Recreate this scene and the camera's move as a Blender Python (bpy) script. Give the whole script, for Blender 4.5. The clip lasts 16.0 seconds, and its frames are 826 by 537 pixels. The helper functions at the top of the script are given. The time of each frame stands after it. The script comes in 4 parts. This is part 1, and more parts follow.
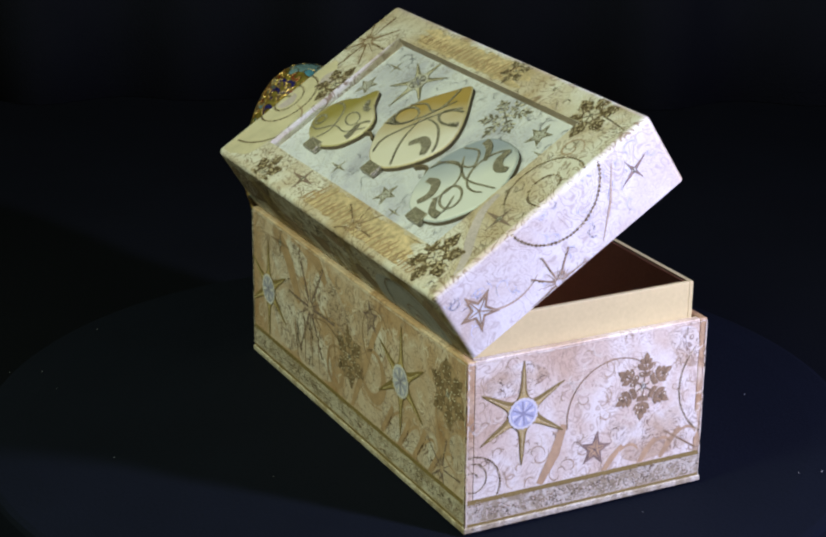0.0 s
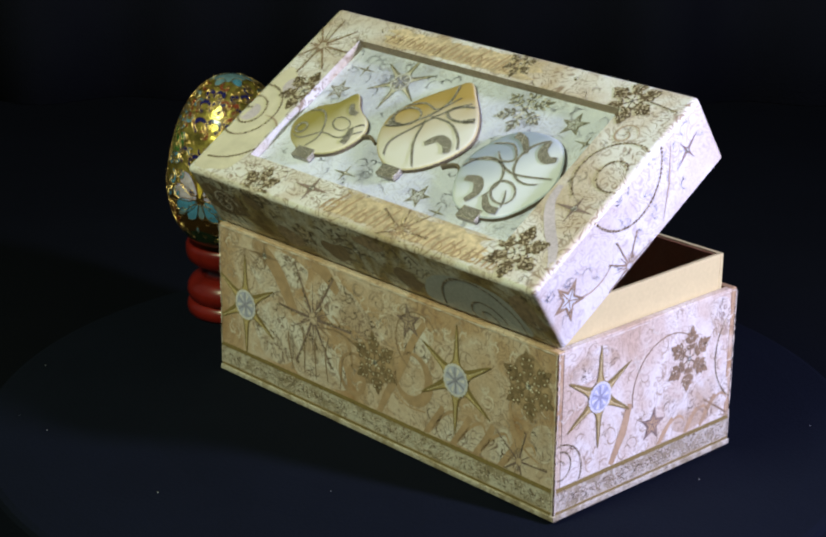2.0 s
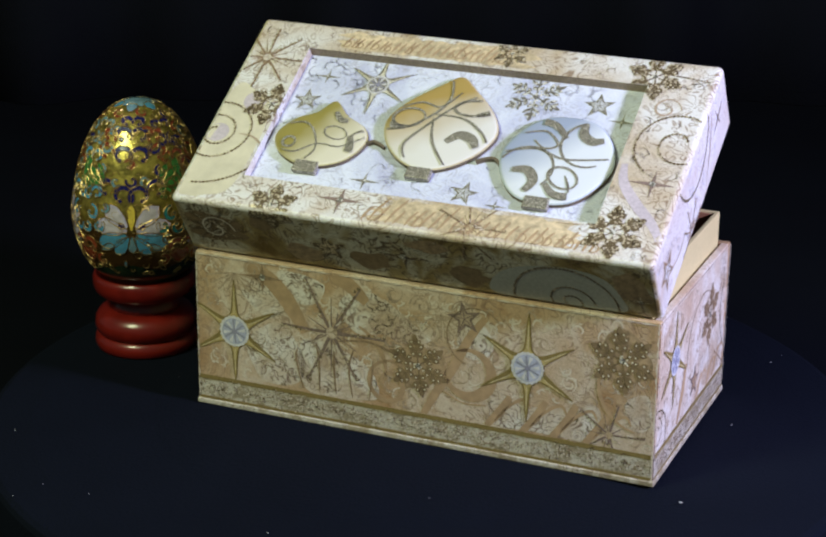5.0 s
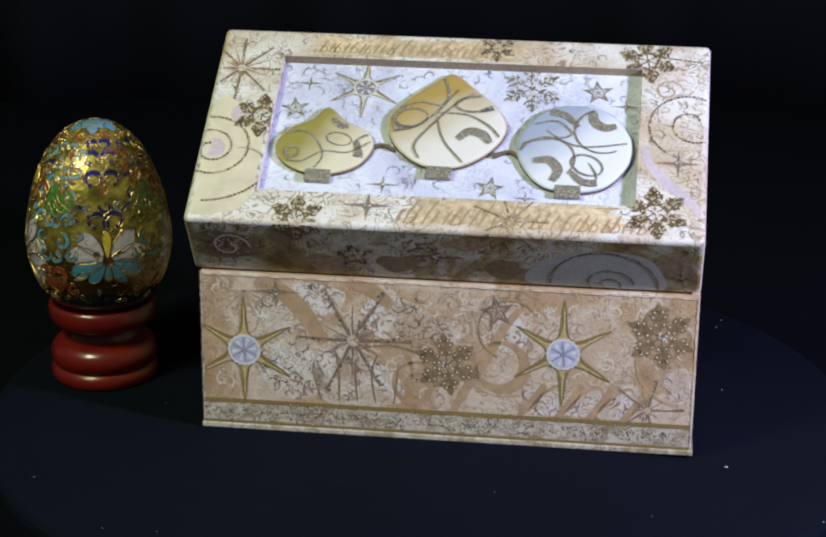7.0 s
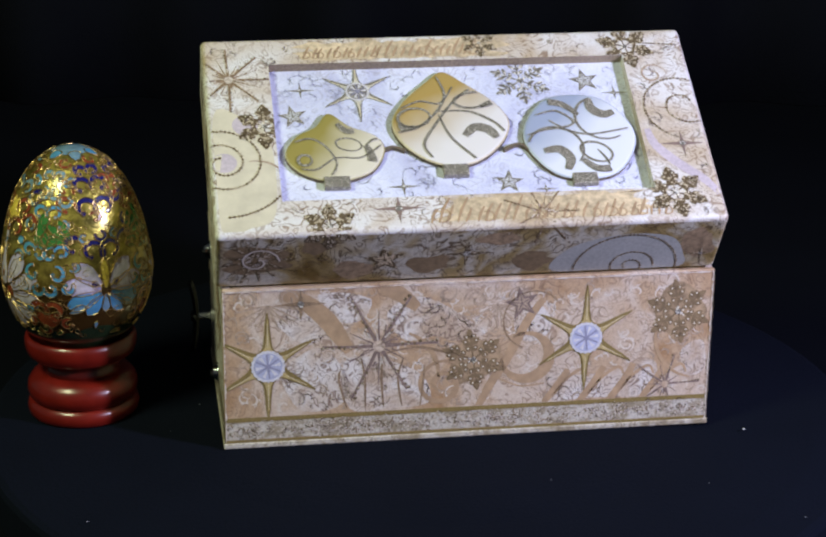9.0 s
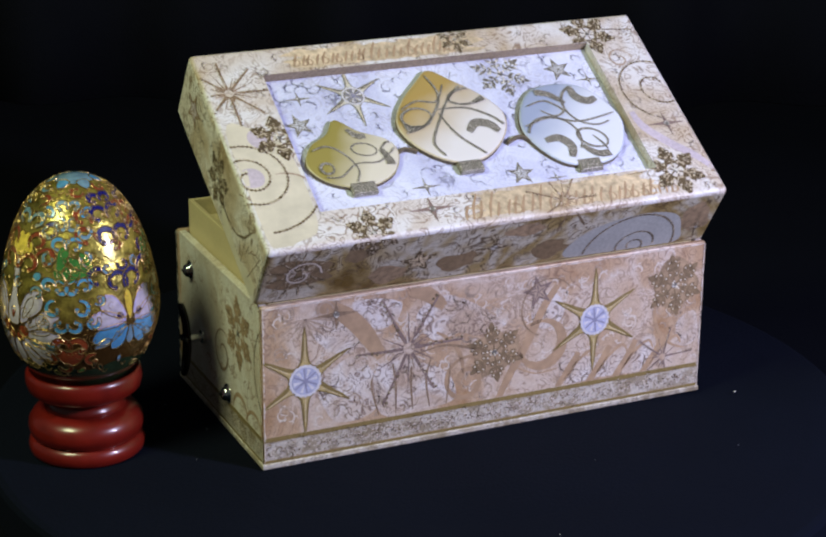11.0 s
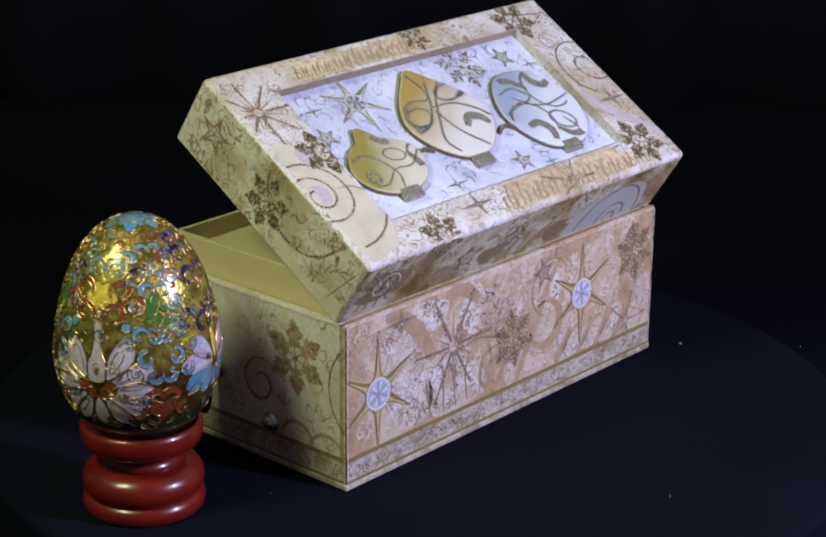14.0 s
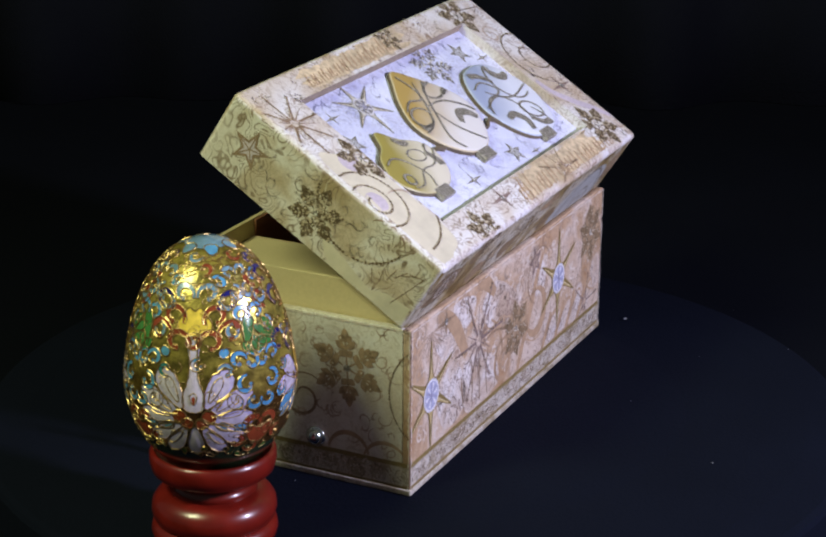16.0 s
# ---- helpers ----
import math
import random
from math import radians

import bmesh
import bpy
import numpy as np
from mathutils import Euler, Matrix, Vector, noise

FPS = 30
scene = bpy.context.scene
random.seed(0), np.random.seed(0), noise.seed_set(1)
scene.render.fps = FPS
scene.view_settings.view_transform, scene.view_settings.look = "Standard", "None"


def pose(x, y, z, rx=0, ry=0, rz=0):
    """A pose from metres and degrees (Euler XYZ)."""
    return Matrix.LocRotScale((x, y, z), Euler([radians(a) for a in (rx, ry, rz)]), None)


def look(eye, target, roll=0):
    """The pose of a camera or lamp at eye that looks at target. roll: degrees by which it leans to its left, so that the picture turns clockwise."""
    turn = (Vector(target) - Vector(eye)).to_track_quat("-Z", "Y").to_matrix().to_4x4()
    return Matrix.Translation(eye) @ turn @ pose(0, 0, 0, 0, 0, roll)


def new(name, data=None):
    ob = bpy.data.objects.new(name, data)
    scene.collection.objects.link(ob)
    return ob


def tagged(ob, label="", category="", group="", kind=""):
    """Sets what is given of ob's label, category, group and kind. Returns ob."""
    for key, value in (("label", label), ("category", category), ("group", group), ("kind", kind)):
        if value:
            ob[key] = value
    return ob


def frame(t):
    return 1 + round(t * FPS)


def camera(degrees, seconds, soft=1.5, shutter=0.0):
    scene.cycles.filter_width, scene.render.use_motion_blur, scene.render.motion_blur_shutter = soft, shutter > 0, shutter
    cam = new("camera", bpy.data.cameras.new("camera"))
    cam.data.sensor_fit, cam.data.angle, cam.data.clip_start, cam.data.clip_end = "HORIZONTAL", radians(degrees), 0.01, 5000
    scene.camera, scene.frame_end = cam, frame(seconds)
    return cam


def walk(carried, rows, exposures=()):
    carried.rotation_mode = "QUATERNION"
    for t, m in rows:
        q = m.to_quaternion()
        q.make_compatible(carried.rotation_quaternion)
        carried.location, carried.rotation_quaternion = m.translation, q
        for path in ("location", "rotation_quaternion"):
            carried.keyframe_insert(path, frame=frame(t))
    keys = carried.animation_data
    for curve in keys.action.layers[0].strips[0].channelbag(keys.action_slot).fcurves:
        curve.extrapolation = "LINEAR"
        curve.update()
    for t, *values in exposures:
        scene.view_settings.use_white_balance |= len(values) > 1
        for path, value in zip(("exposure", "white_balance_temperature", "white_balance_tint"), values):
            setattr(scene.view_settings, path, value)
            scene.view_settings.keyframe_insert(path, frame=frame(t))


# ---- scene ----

# Sizes of the things are written in millimetres and scaled by MM; the turntable's axis is the world's z axis.
MM = 0.001

# ---- camera: it stands still ----
cam = camera(23.85, 16.0, soft=2.2)
EYE = Vector((0.0, -0.6152, 0.2712))
AIM = Vector((-0.00087, 0.94005, -0.34101))
walk(cam, [(0.0, look(EYE, EYE + AIM, 0.52)), (16.0, look(EYE, EYE + AIM, 0.52))],
     exposures=[(0.0, 0.28, 5250, 15), (4.0, 0.18, 5200, 14), (8.0, -0.02, 5250, 15), (12.0, -0.16, 5300, 15), (15.0, -0.13, 5350, 15), (16.0, 0.06, 5400, 15)])

# ---- light: two small lamps in a dim room ----
world = bpy.data.worlds.new("room_dark")
world.use_nodes = True
world.node_tree.nodes["Background"].inputs["Color"].default_value = (1.0, 0.97, 0.74, 1)
world.node_tree.nodes["Background"].inputs["Strength"].default_value = 0.06
scene.world = world


def lamp(name, place, target, watts, color, wide, tall):
    data = bpy.data.lights.new(name, "AREA")
    data.shape, data.size, data.size_y, data.energy, data.color = "ELLIPSE", wide, tall, watts, color
    ob = new(name, data)
    ob.matrix_world = look(place, target)
    return ob


lamp("cool_lamp", (0.40, -0.262, 0.262), (0.0, 0.0, 0.05), 2.95, (0.99, 0.89, 1.0), 0.04, 0.06)
lamp("warm_lamp", (-0.35, -0.33, 0.53), (0.0, 0.0, 0.05), 2.9, (1.0, 0.985, 0.45), 0.20, 0.20)


# ---- materials ----
def node_kit(name):
    m = bpy.data.materials.new(name)
    m.use_nodes = True
    t = m.node_tree
    return m, t, t.nodes["Principled BSDF"]


def add(t, kind, **values):
    n = t.nodes.new(kind)
    for key, value in values.items():
        n.inputs[key.replace("_", " ")].default_value = value
    return n


def noise_tex(t, vector, scale, detail=3.0, rough=0.55, distortion=0.0):
    n = add(t, "ShaderNodeTexNoise", Scale=scale, Detail=detail, Roughness=rough, Distortion=distortion)
    t.links.new(vector, n.inputs["Vector"])
    return n


def ramp(t, fac, stops):
    n = t.nodes.new("ShaderNodeValToRGB")
    el = n.color_ramp.elements
    while len(el) < len(stops):
        el.new(0.5)
    for e, (p, c) in zip(el, stops):
        e.position, e.color = p, (*c, 1) if len(c) == 3 else c
    t.links.new(fac, n.inputs["Fac"])
    return n.outputs["Color"]


def mix(t, fac, a, b, mode="MIX"):
    n = t.nodes.new("ShaderNodeMix")
    n.data_type, n.blend_type = "RGBA", mode
    for sock, value in ((n.inputs[0], fac), (n.inputs[6], a), (n.inputs[7], b)):
        if hasattr(value, "links"):
            t.links.new(value, sock)
        elif isinstance(value, tuple):
            sock.default_value = (*value, 1)
        else:
            sock.default_value = value
    return n.outputs[2]


def calc(t, op, a, b=0.0):
    n = t.nodes.new("ShaderNodeMath")
    n.operation = op
    for sock, value in zip(n.inputs, (a, b)):
        if hasattr(value, "links"):
            t.links.new(value, sock)
        else:
            sock.default_value = value
    return n.outputs[0]


def bump(t, shader, height, strength, distance):
    n = add(t, "ShaderNodeBump", Strength=strength, Distance=distance)
    t.links.new(height, n.inputs["Height"])
    t.links.new(n.outputs["Normal"], shader.inputs["Normal"])


def coords(t):
    return t.nodes.new("ShaderNodeTexCoord").outputs["Object"]


def scroll_paper(name, tones, line, strength=0.75, patch=24.0, scroll=120.0, rough=0.42):
    """Printed paper: soft patches of three tones with fine scrolled line work over them."""
    m, t, s = node_kit(name)
    v = coords(t)
    big = noise_tex(t, v, patch, 3.0, 0.6, 0.6).outputs["Fac"]
    base = ramp(t, big, [(0.36, tones[0]), (0.47, tones[1]), (0.56, tones[2]), (0.66, tones[1])])
    curl = noise_tex(t, v, scroll, 1.0, 0.45, 1.6).outputs["Fac"]
    wave = calc(t, "PINGPONG", calc(t, "MULTIPLY", curl, 5.0), 0.5)
    lines = ramp(t, wave, [(0.0, (1, 1, 1)), (0.10, (0.55, 0.55, 0.55)), (0.2, (0, 0, 0))])
    where = ramp(t, noise_tex(t, v, patch * 1.7, 2.0).outputs["Fac"], [(0.38, (0.15, 0.15, 0.15)), (0.58, (1, 1, 1))])
    fac = calc(t, "MULTIPLY", calc(t, "MULTIPLY", lines, where), strength)
    col = mix(t, fac, base, line)
    light = ramp(t, wave, [(0.55, (0, 0, 0)), (0.9, (1, 1, 1))])
    col = mix(t, calc(t, "MULTIPLY", light, 0.22), col, (0.86, 0.80, 0.72))
    grain = noise_tex(t, v, 1400.0, 2.0).outputs["Fac"]
    col = mix(t, 0.16, col, ramp(t, grain, [(0.3, (0.25, 0.22, 0.18)), (0.7, (0.95, 0.92, 0.88))]), "OVERLAY")
    t.links.new(col, s.inputs["Base Color"])
    s.inputs["Roughness"].default_value = rough
    bump(t, s, calc(t, "ADD", grain, calc(t, "MULTIPLY", lines, -0.6)), 0.25, 0.0002)
    return m


def plain(name, color, rough=0.5, metal=0.0, grain=0.15, scale=900.0, coat=0.0, relief=0.15):
    m, t, s = node_kit(name)
    v = coords(t)
    g = noise_tex(t, v, scale, 3.0).outputs["Fac"]
    low = tuple(c * (1 - grain) for c in color)
    high = tuple(min(1.0, c * (1 + grain)) for c in color)
    soft = noise_tex(t, v, scale / 14, 2.0).outputs["Fac"]
    col = ramp(t, calc(t, "ADD", calc(t, "MULTIPLY", g, 0.6), calc(t, "MULTIPLY", soft, 0.4)), [(0.35, low), (0.65, high)])
    t.links.new(col, s.inputs["Base Color"])
    s.inputs["Roughness"].default_value, s.inputs["Metallic"].default_value = rough, metal
    s.inputs["Coat Weight"].default_value, s.inputs["Coat Roughness"].default_value = coat, 0.08
    if relief:
        bump(t, s, g, relief, 0.0002)
    return m


def glitter(name, dark, bright, scale=1500.0):
    """Ink strewn with fine sparkling grains."""
    m, t, s = node_kit(name)
    v = coords(t)
    n = t.nodes.new("ShaderNodeTexVoronoi")
    n.inputs["Scale"].default_value = scale
    t.links.new(v, n.inputs["Vector"])
    cell = t.nodes.new("ShaderNodeSeparateColor")
    t.links.new(n.outputs["Color"], cell.inputs[0])
    col = ramp(t, cell.outputs[0], [(0.0, dark), (0.66, dark), (0.8, bright), (1.0, bright)])
    t.links.new(col, s.inputs["Base Color"])
    s.inputs["Roughness"].default_value, s.inputs["Metallic"].default_value = 0.35, 0.25
    bump(t, s, n.outputs["Distance"], 0.35, 0.0002)
    return m


def velvet(name, color):
    m, t, s = node_kit(name)
    v = coords(t)
    nap = noise_tex(t, v, 900.0, 3.0).outputs["Fac"]
    mottle = noise_tex(t, v, 14.0, 4.0).outputs["Fac"]
    col = mix(t, mottle, tuple(c * 0.7 for c in color), tuple(c * 1.3 for c in color))
    t.links.new(col, s.inputs["Base Color"])
    s.inputs["Roughness"].default_value = 0.95
    s.inputs["Specular IOR Level"].default_value = 0.06
    bump(t, s, nap, 0.5, 0.0006)
    return m


def gold_foil(name, low, high, amber=None):
    """Clear enamel over gold foil, mottled; amber: the colour of the enamel on the lower half."""
    m, t, s = node_kit(name)
    v = coords(t)
    a = noise_tex(t, v, 150.0, 4.0, 0.65).outputs["Fac"]
    col = ramp(t, a, [(0.35, low), (0.62, high)])
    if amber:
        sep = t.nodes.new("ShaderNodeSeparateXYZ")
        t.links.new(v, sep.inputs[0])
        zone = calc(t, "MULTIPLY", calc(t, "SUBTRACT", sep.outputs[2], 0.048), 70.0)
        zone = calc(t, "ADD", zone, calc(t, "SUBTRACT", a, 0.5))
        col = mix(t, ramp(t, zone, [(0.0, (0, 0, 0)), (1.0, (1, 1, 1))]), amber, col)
    t.links.new(col, s.inputs["Base Color"])
    s.inputs["Roughness"].default_value, s.inputs["Metallic"].default_value = 0.30, 0.65
    s.inputs["Coat Weight"].default_value, s.inputs["Coat Roughness"].default_value = 0.8, 0.20
    bump(t, s, noise_tex(t, v, 330.0, 3.0).outputs["Fac"], 0.55, 0.0008)
    return m


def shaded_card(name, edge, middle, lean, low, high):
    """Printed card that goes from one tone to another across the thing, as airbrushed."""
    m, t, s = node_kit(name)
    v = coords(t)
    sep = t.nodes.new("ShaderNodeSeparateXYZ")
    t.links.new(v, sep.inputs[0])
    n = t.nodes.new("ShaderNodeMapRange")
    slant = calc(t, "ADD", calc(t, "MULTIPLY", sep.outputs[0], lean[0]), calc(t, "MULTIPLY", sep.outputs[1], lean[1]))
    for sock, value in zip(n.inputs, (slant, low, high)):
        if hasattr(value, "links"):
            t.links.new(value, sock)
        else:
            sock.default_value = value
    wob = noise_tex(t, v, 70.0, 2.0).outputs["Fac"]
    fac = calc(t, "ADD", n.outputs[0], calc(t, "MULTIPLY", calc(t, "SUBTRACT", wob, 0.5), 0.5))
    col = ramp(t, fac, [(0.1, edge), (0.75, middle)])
    t.links.new(col, s.inputs["Base Color"])
    s.inputs["Roughness"].default_value = 0.42
    bump(t, s, noise_tex(t, v, 1500.0, 2.0).outputs["Fac"], 0.12, 0.0002)
    return m


PAPER_BODY = scroll_paper("body_paper", ((0.36, 0.222, 0.112), (0.465, 0.335, 0.218), (0.585, 0.485, 0.40)), (0.22, 0.14, 0.09), 0.8, 30.0, 150.0)
PAPER_LIGHT = scroll_paper("pale_scroll_paper", ((0.46, 0.355, 0.265), (0.58, 0.495, 0.425), (0.68, 0.63, 0.60)), (0.20, 0.135, 0.10), 1.0, 60.0, 190.0)
PAPER_SIDE = scroll_paper("side_paper", ((0.50, 0.38, 0.29), (0.60, 0.50, 0.43), (0.70, 0.65, 0.62)), (0.36, 0.26, 0.20), 0.7, 26.0, 150.0)
PAPER_LID = scroll_paper("lid_paper", ((0.45, 0.355, 0.235), (0.58, 0.515, 0.455), (0.70, 0.68, 0.68)), (0.25, 0.175, 0.115), 1.0, 26.0, 150.0)
PAPER_PALE = scroll_paper("pale_side_paper", ((0.50, 0.42, 0.32), (0.60, 0.54, 0.45), (0.69, 0.66, 0.60)), (0.38, 0.31, 0.22), 0.6, 26.0, 150.0)
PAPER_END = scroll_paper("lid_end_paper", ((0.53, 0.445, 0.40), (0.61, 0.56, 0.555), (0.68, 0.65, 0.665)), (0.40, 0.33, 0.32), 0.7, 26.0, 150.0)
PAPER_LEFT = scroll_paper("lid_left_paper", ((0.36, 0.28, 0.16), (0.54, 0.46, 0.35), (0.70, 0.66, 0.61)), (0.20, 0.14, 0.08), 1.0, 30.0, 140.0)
# Lid front: olive-brown print, with shade of the overhanging wall put into its tones.
PAPER_FRONT_SHADED = scroll_paper("lid_front_paper_shaded", ((0.15, 0.095, 0.02), (0.33, 0.25, 0.105), (0.55, 0.515, 0.43)), (0.10, 0.065, 0.03), 1.0, 38.0, 140.0)
PAPER_SILVER = scroll_paper("panel_paper", ((0.50, 0.51, 0.70), (0.61, 0.63, 0.80), (0.70, 0.72, 0.87)), (0.38, 0.37, 0.46), 0.8, 30.0, 170.0)
LACE = scroll_paper("lace_border", ((0.30, 0.25, 0.17), (0.40, 0.345, 0.265), (0.56, 0.52, 0.46)), (0.15, 0.12, 0.085), 1.0, 160.0, 330.0)
CREAM_CARD = plain("cream_card", (0.57, 0.475, 0.25), 0.55, grain=0.05)
BROWN_CARD = plain("brown_lining", (0.30, 0.13, 0.07), 0.7, grain=0.12)
OLIVE = plain("olive_ink", (0.23, 0.17, 0.06), 0.4)
GOLD_INK = plain("gold_ink", (0.46, 0.36, 0.16), 0.35, grain=0.2)
TAN_INK = plain("tan_ink", (0.40, 0.275, 0.165), 0.5, grain=0.2, scale=300.0)
MAUVE_INK = plain("mauve_ink", (0.52, 0.45, 0.50), 0.5)
INK = glitter("glitter_ink", (0.17, 0.125, 0.07), (0.58, 0.49, 0.35))
INK_SOFT = plain("soft_brown_ink", (0.26, 0.18, 0.11), 0.5, grain=0.3)
STEEL_INK = glitter("silver_glitter", (0.22, 0.20, 0.17), (0.75, 0.72, 0.66))
GEM = plain("gem_blue", (0.47, 0.48, 0.64), 0.2, grain=0.2, scale=500.0)
GEM_RIM = plain("gem_white", (0.62, 0.60, 0.64), 0.3)
GEM_LINE = plain("gem_line", (0.27, 0.26, 0.36), 0.3)
HALO = plain("brown_halo_ink", (0.33, 0.235, 0.14), 0.5, grain=0.45, scale=520.0)
STAR_GREY = plain("silver_star_ink", (0.55, 0.55, 0.58), 0.45, grain=0.2)
FINE_SILVER = glitter("fine_silver_glitter", (0.20, 0.18, 0.14), (0.55, 0.51, 0.43), 4200.0)
STAR_GOLD = plain("faded_gold_ink", (0.60, 0.57, 0.48), 0.45, grain=0.2)
SPARK = plain("sparkle", (0.78, 0.72, 0.60), 0.3)
INK_PALE = plain("pale_brown_ink", (0.42, 0.32, 0.235), 0.5, grain=0.3)
PALE_INK = plain("cream_ink", (0.64, 0.56, 0.48), 0.45, grain=0.12)
BLUR_INK = plain("smoky_brown_ink", (0.22, 0.155, 0.085), 0.5, grain=0.3, scale=500.0)
LILAC_PALE = plain("lilac_ink", (0.60, 0.60, 0.73), 0.5, grain=0.15)
MAUVE_DARK = plain("dark_mauve_ink", (0.23, 0.165, 0.14), 0.5, grain=0.25)
GREY_INK = plain("blue_grey_ink", (0.42, 0.42, 0.40), 0.5, grain=0.15)
OCHRE_WASH = plain("ochre_wash", (0.55, 0.44, 0.285), 0.5, grain=0.4, scale=420.0)
GOLD_PALE = plain("pale_gold_ink", (0.66, 0.56, 0.36), 0.4, grain=0.2)
RIM_OLIVE = plain("olive_rim", (0.42, 0.37, 0.18), 0.45, grain=0.15)
RIM_GOLD = plain("gold_rim", (0.52, 0.44, 0.28), 0.45, grain=0.15)
RIM_SILVER = plain("silver_rim", (0.44, 0.48, 0.57), 0.45, grain=0.15)
RECESS_EDGE = plain("recess_edge_paper", (0.27, 0.21, 0.14), 0.6, grain=0.3)
YELLOW_WASH = plain("pale_yellow_wash", (0.60, 0.545, 0.42), 0.45, grain=0.12, scale=160.0)
FRAME_CURL = plain("faded_scroll_ink", (0.47, 0.39, 0.31), 0.5, grain=0.2)
CHIP_EDGE = plain("cut_card_edge", (0.13, 0.10, 0.06), 0.7)
CHROME = plain("chrome", (0.62, 0.63, 0.64), 0.14, 1.0, 0.05, relief=0.03)
DARK_STEEL = plain("dark_steel", (0.36, 0.36, 0.35), 0.25, 1.0, 0.1, relief=0.05)
LACQUER = plain("red_lacquer", (0.132, 0.008, 0.0035), 0.30, grain=0.25, scale=160.0, coat=0.45, relief=0.02)
CLOTH = velvet("navy_velvet", (0.0034, 0.0046, 0.0100))
TABLE_CLOTH = velvet("black_table_cloth", (0.0026, 0.0032, 0.0058))
DRAPE = velvet("black_drape", (0.0062, 0.0068, 0.0092))
WALL_PAINT = plain("dark_wall_paint", (0.02, 0.02, 0.022), 0.9, grain=0.2, scale=40.0)
# Key wing: chrome given a near-black base for the dark room it mirrors.
DARKENED_CHROME = plain("darkened_wing_chrome", (0.045, 0.045, 0.045), 0.14, 1.0, 0.1, relief=0.05)
LINT = plain("lint", (0.45, 0.45, 0.45), 0.9)
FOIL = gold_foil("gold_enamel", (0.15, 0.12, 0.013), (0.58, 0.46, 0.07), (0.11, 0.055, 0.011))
WIRE = plain("gold_wire", (0.50, 0.35, 0.13), 0.38, 1.0, 0.1, relief=0.0)


def enamel(name, color):
    return plain(name, color, 0.22, grain=0.25, scale=420.0, coat=0.8, relief=0.08)


E_NAVY = enamel("enamel_navy", (0.012, 0.010, 0.11))
E_SKY = enamel("enamel_sky", (0.10, 0.27, 0.46))
E_SLATE = enamel("enamel_slate", (0.16, 0.26, 0.34))
E_RUST = enamel("enamel_rust", (0.22, 0.045, 0.014))
E_GREEN = enamel("enamel_green", (0.05, 0.165, 0.03))
E_WHITE = enamel("enamel_white", (0.50, 0.44, 0.53))
E_LILAC = enamel("enamel_lilac", (0.46, 0.40, 0.60))
E_TEAL = enamel("enamel_teal", (0.03, 0.16, 0.18))
E_DARK = enamel("enamel_dark_green", (0.018, 0.03, 0.012))
E_YELLOW = enamel("enamel_yellow", (0.72, 0.53, 0.05))


# ---- mesh helpers ----
def part(name, bm, material, parent=None, label="", smooth=False, scale=MM):
    bmesh.ops.scale(bm, vec=(scale,) * 3, verts=bm.verts)
    bm.normal_update()
    me = bpy.data.meshes.new(name)
    bm.to_mesh(me)
    bm.free()
    for m in material if isinstance(material, (list, tuple)) else [material]:
        me.materials.append(m)
    if smooth:
        me.shade_smooth()
    ob = new(name, me)
    ob.parent = parent
    return tagged(ob, label)


def block(x0, y0, z0, x1, y1, z1, bevel=0.0, segments=2):
    bm = bmesh.new()
    bmesh.ops.create_cube(bm, size=1.0)
    for v in bm.verts:
        v.co = (x0 if v.co.x < 0 else x1, y0 if v.co.y < 0 else y1, z0 if v.co.z < 0 else z1)
    if bevel:
        bmesh.ops.bevel(bm, geom=bm.edges[:], offset=bevel, segments=segments, affect="EDGES", profile=0.5)
    return bm


def lathe(profile, steps=64):
    bm = bmesh.new()
    rings = []
    for r, z in profile:
        if r < 1e-6:
            rings.append([bm.verts.new((0, 0, z))])
        else:
            rings.append([bm.verts.new((r * math.cos(2 * math.pi * k / steps), r * math.sin(2 * math.pi * k / steps), z)) for k in range(steps)])
    for a, b in zip(rings, rings[1:]):
        for k in range(steps):
            j = (k + 1) % steps
            quad = [a[k % len(a)], a[j % len(a)], b[j % len(b)], b[k % len(b)]]
            quad = list(dict.fromkeys(quad))
            if len(quad) > 2:
                bm.faces.new(quad)
    bmesh.ops.recalc_face_normals(bm, faces=bm.faces)
    return bm


def tube(bm, points, radius, sides=6, closed=False):
    pts = [Vector(p) for p in points]
    rings = []
    n = len(pts)
    for i, p in enumerate(pts):
        a = pts[(i - 1) % n] if closed or i else pts[0]
        b = pts[(i + 1) % n] if closed or i < n - 1 else pts[-1]
        d = (b - a).normalized()
        side = d.cross(Vector((0.13, 0.21, 0.97))).normalized()
        up = side.cross(d)
        r = radius(i / max(1, n - 1)) if callable(radius) else radius
        rings.append([bm.verts.new(p + r * (math.cos(2 * math.pi * k / sides) * side + math.sin(2 * math.pi * k / sides) * up)) for k in range(sides)])
    last = n if closed else n - 1
    for i in range(last):
        a, b = rings[i], rings[(i + 1) % n]
        for k in range(sides):
            bm.faces.new((a[k], a[(k + 1) % sides], b[(k + 1) % sides], b[k]))
    if not closed:
        bm.faces.new(rings[0][::-1])
        bm.faces.new(rings[-1])
    return bm


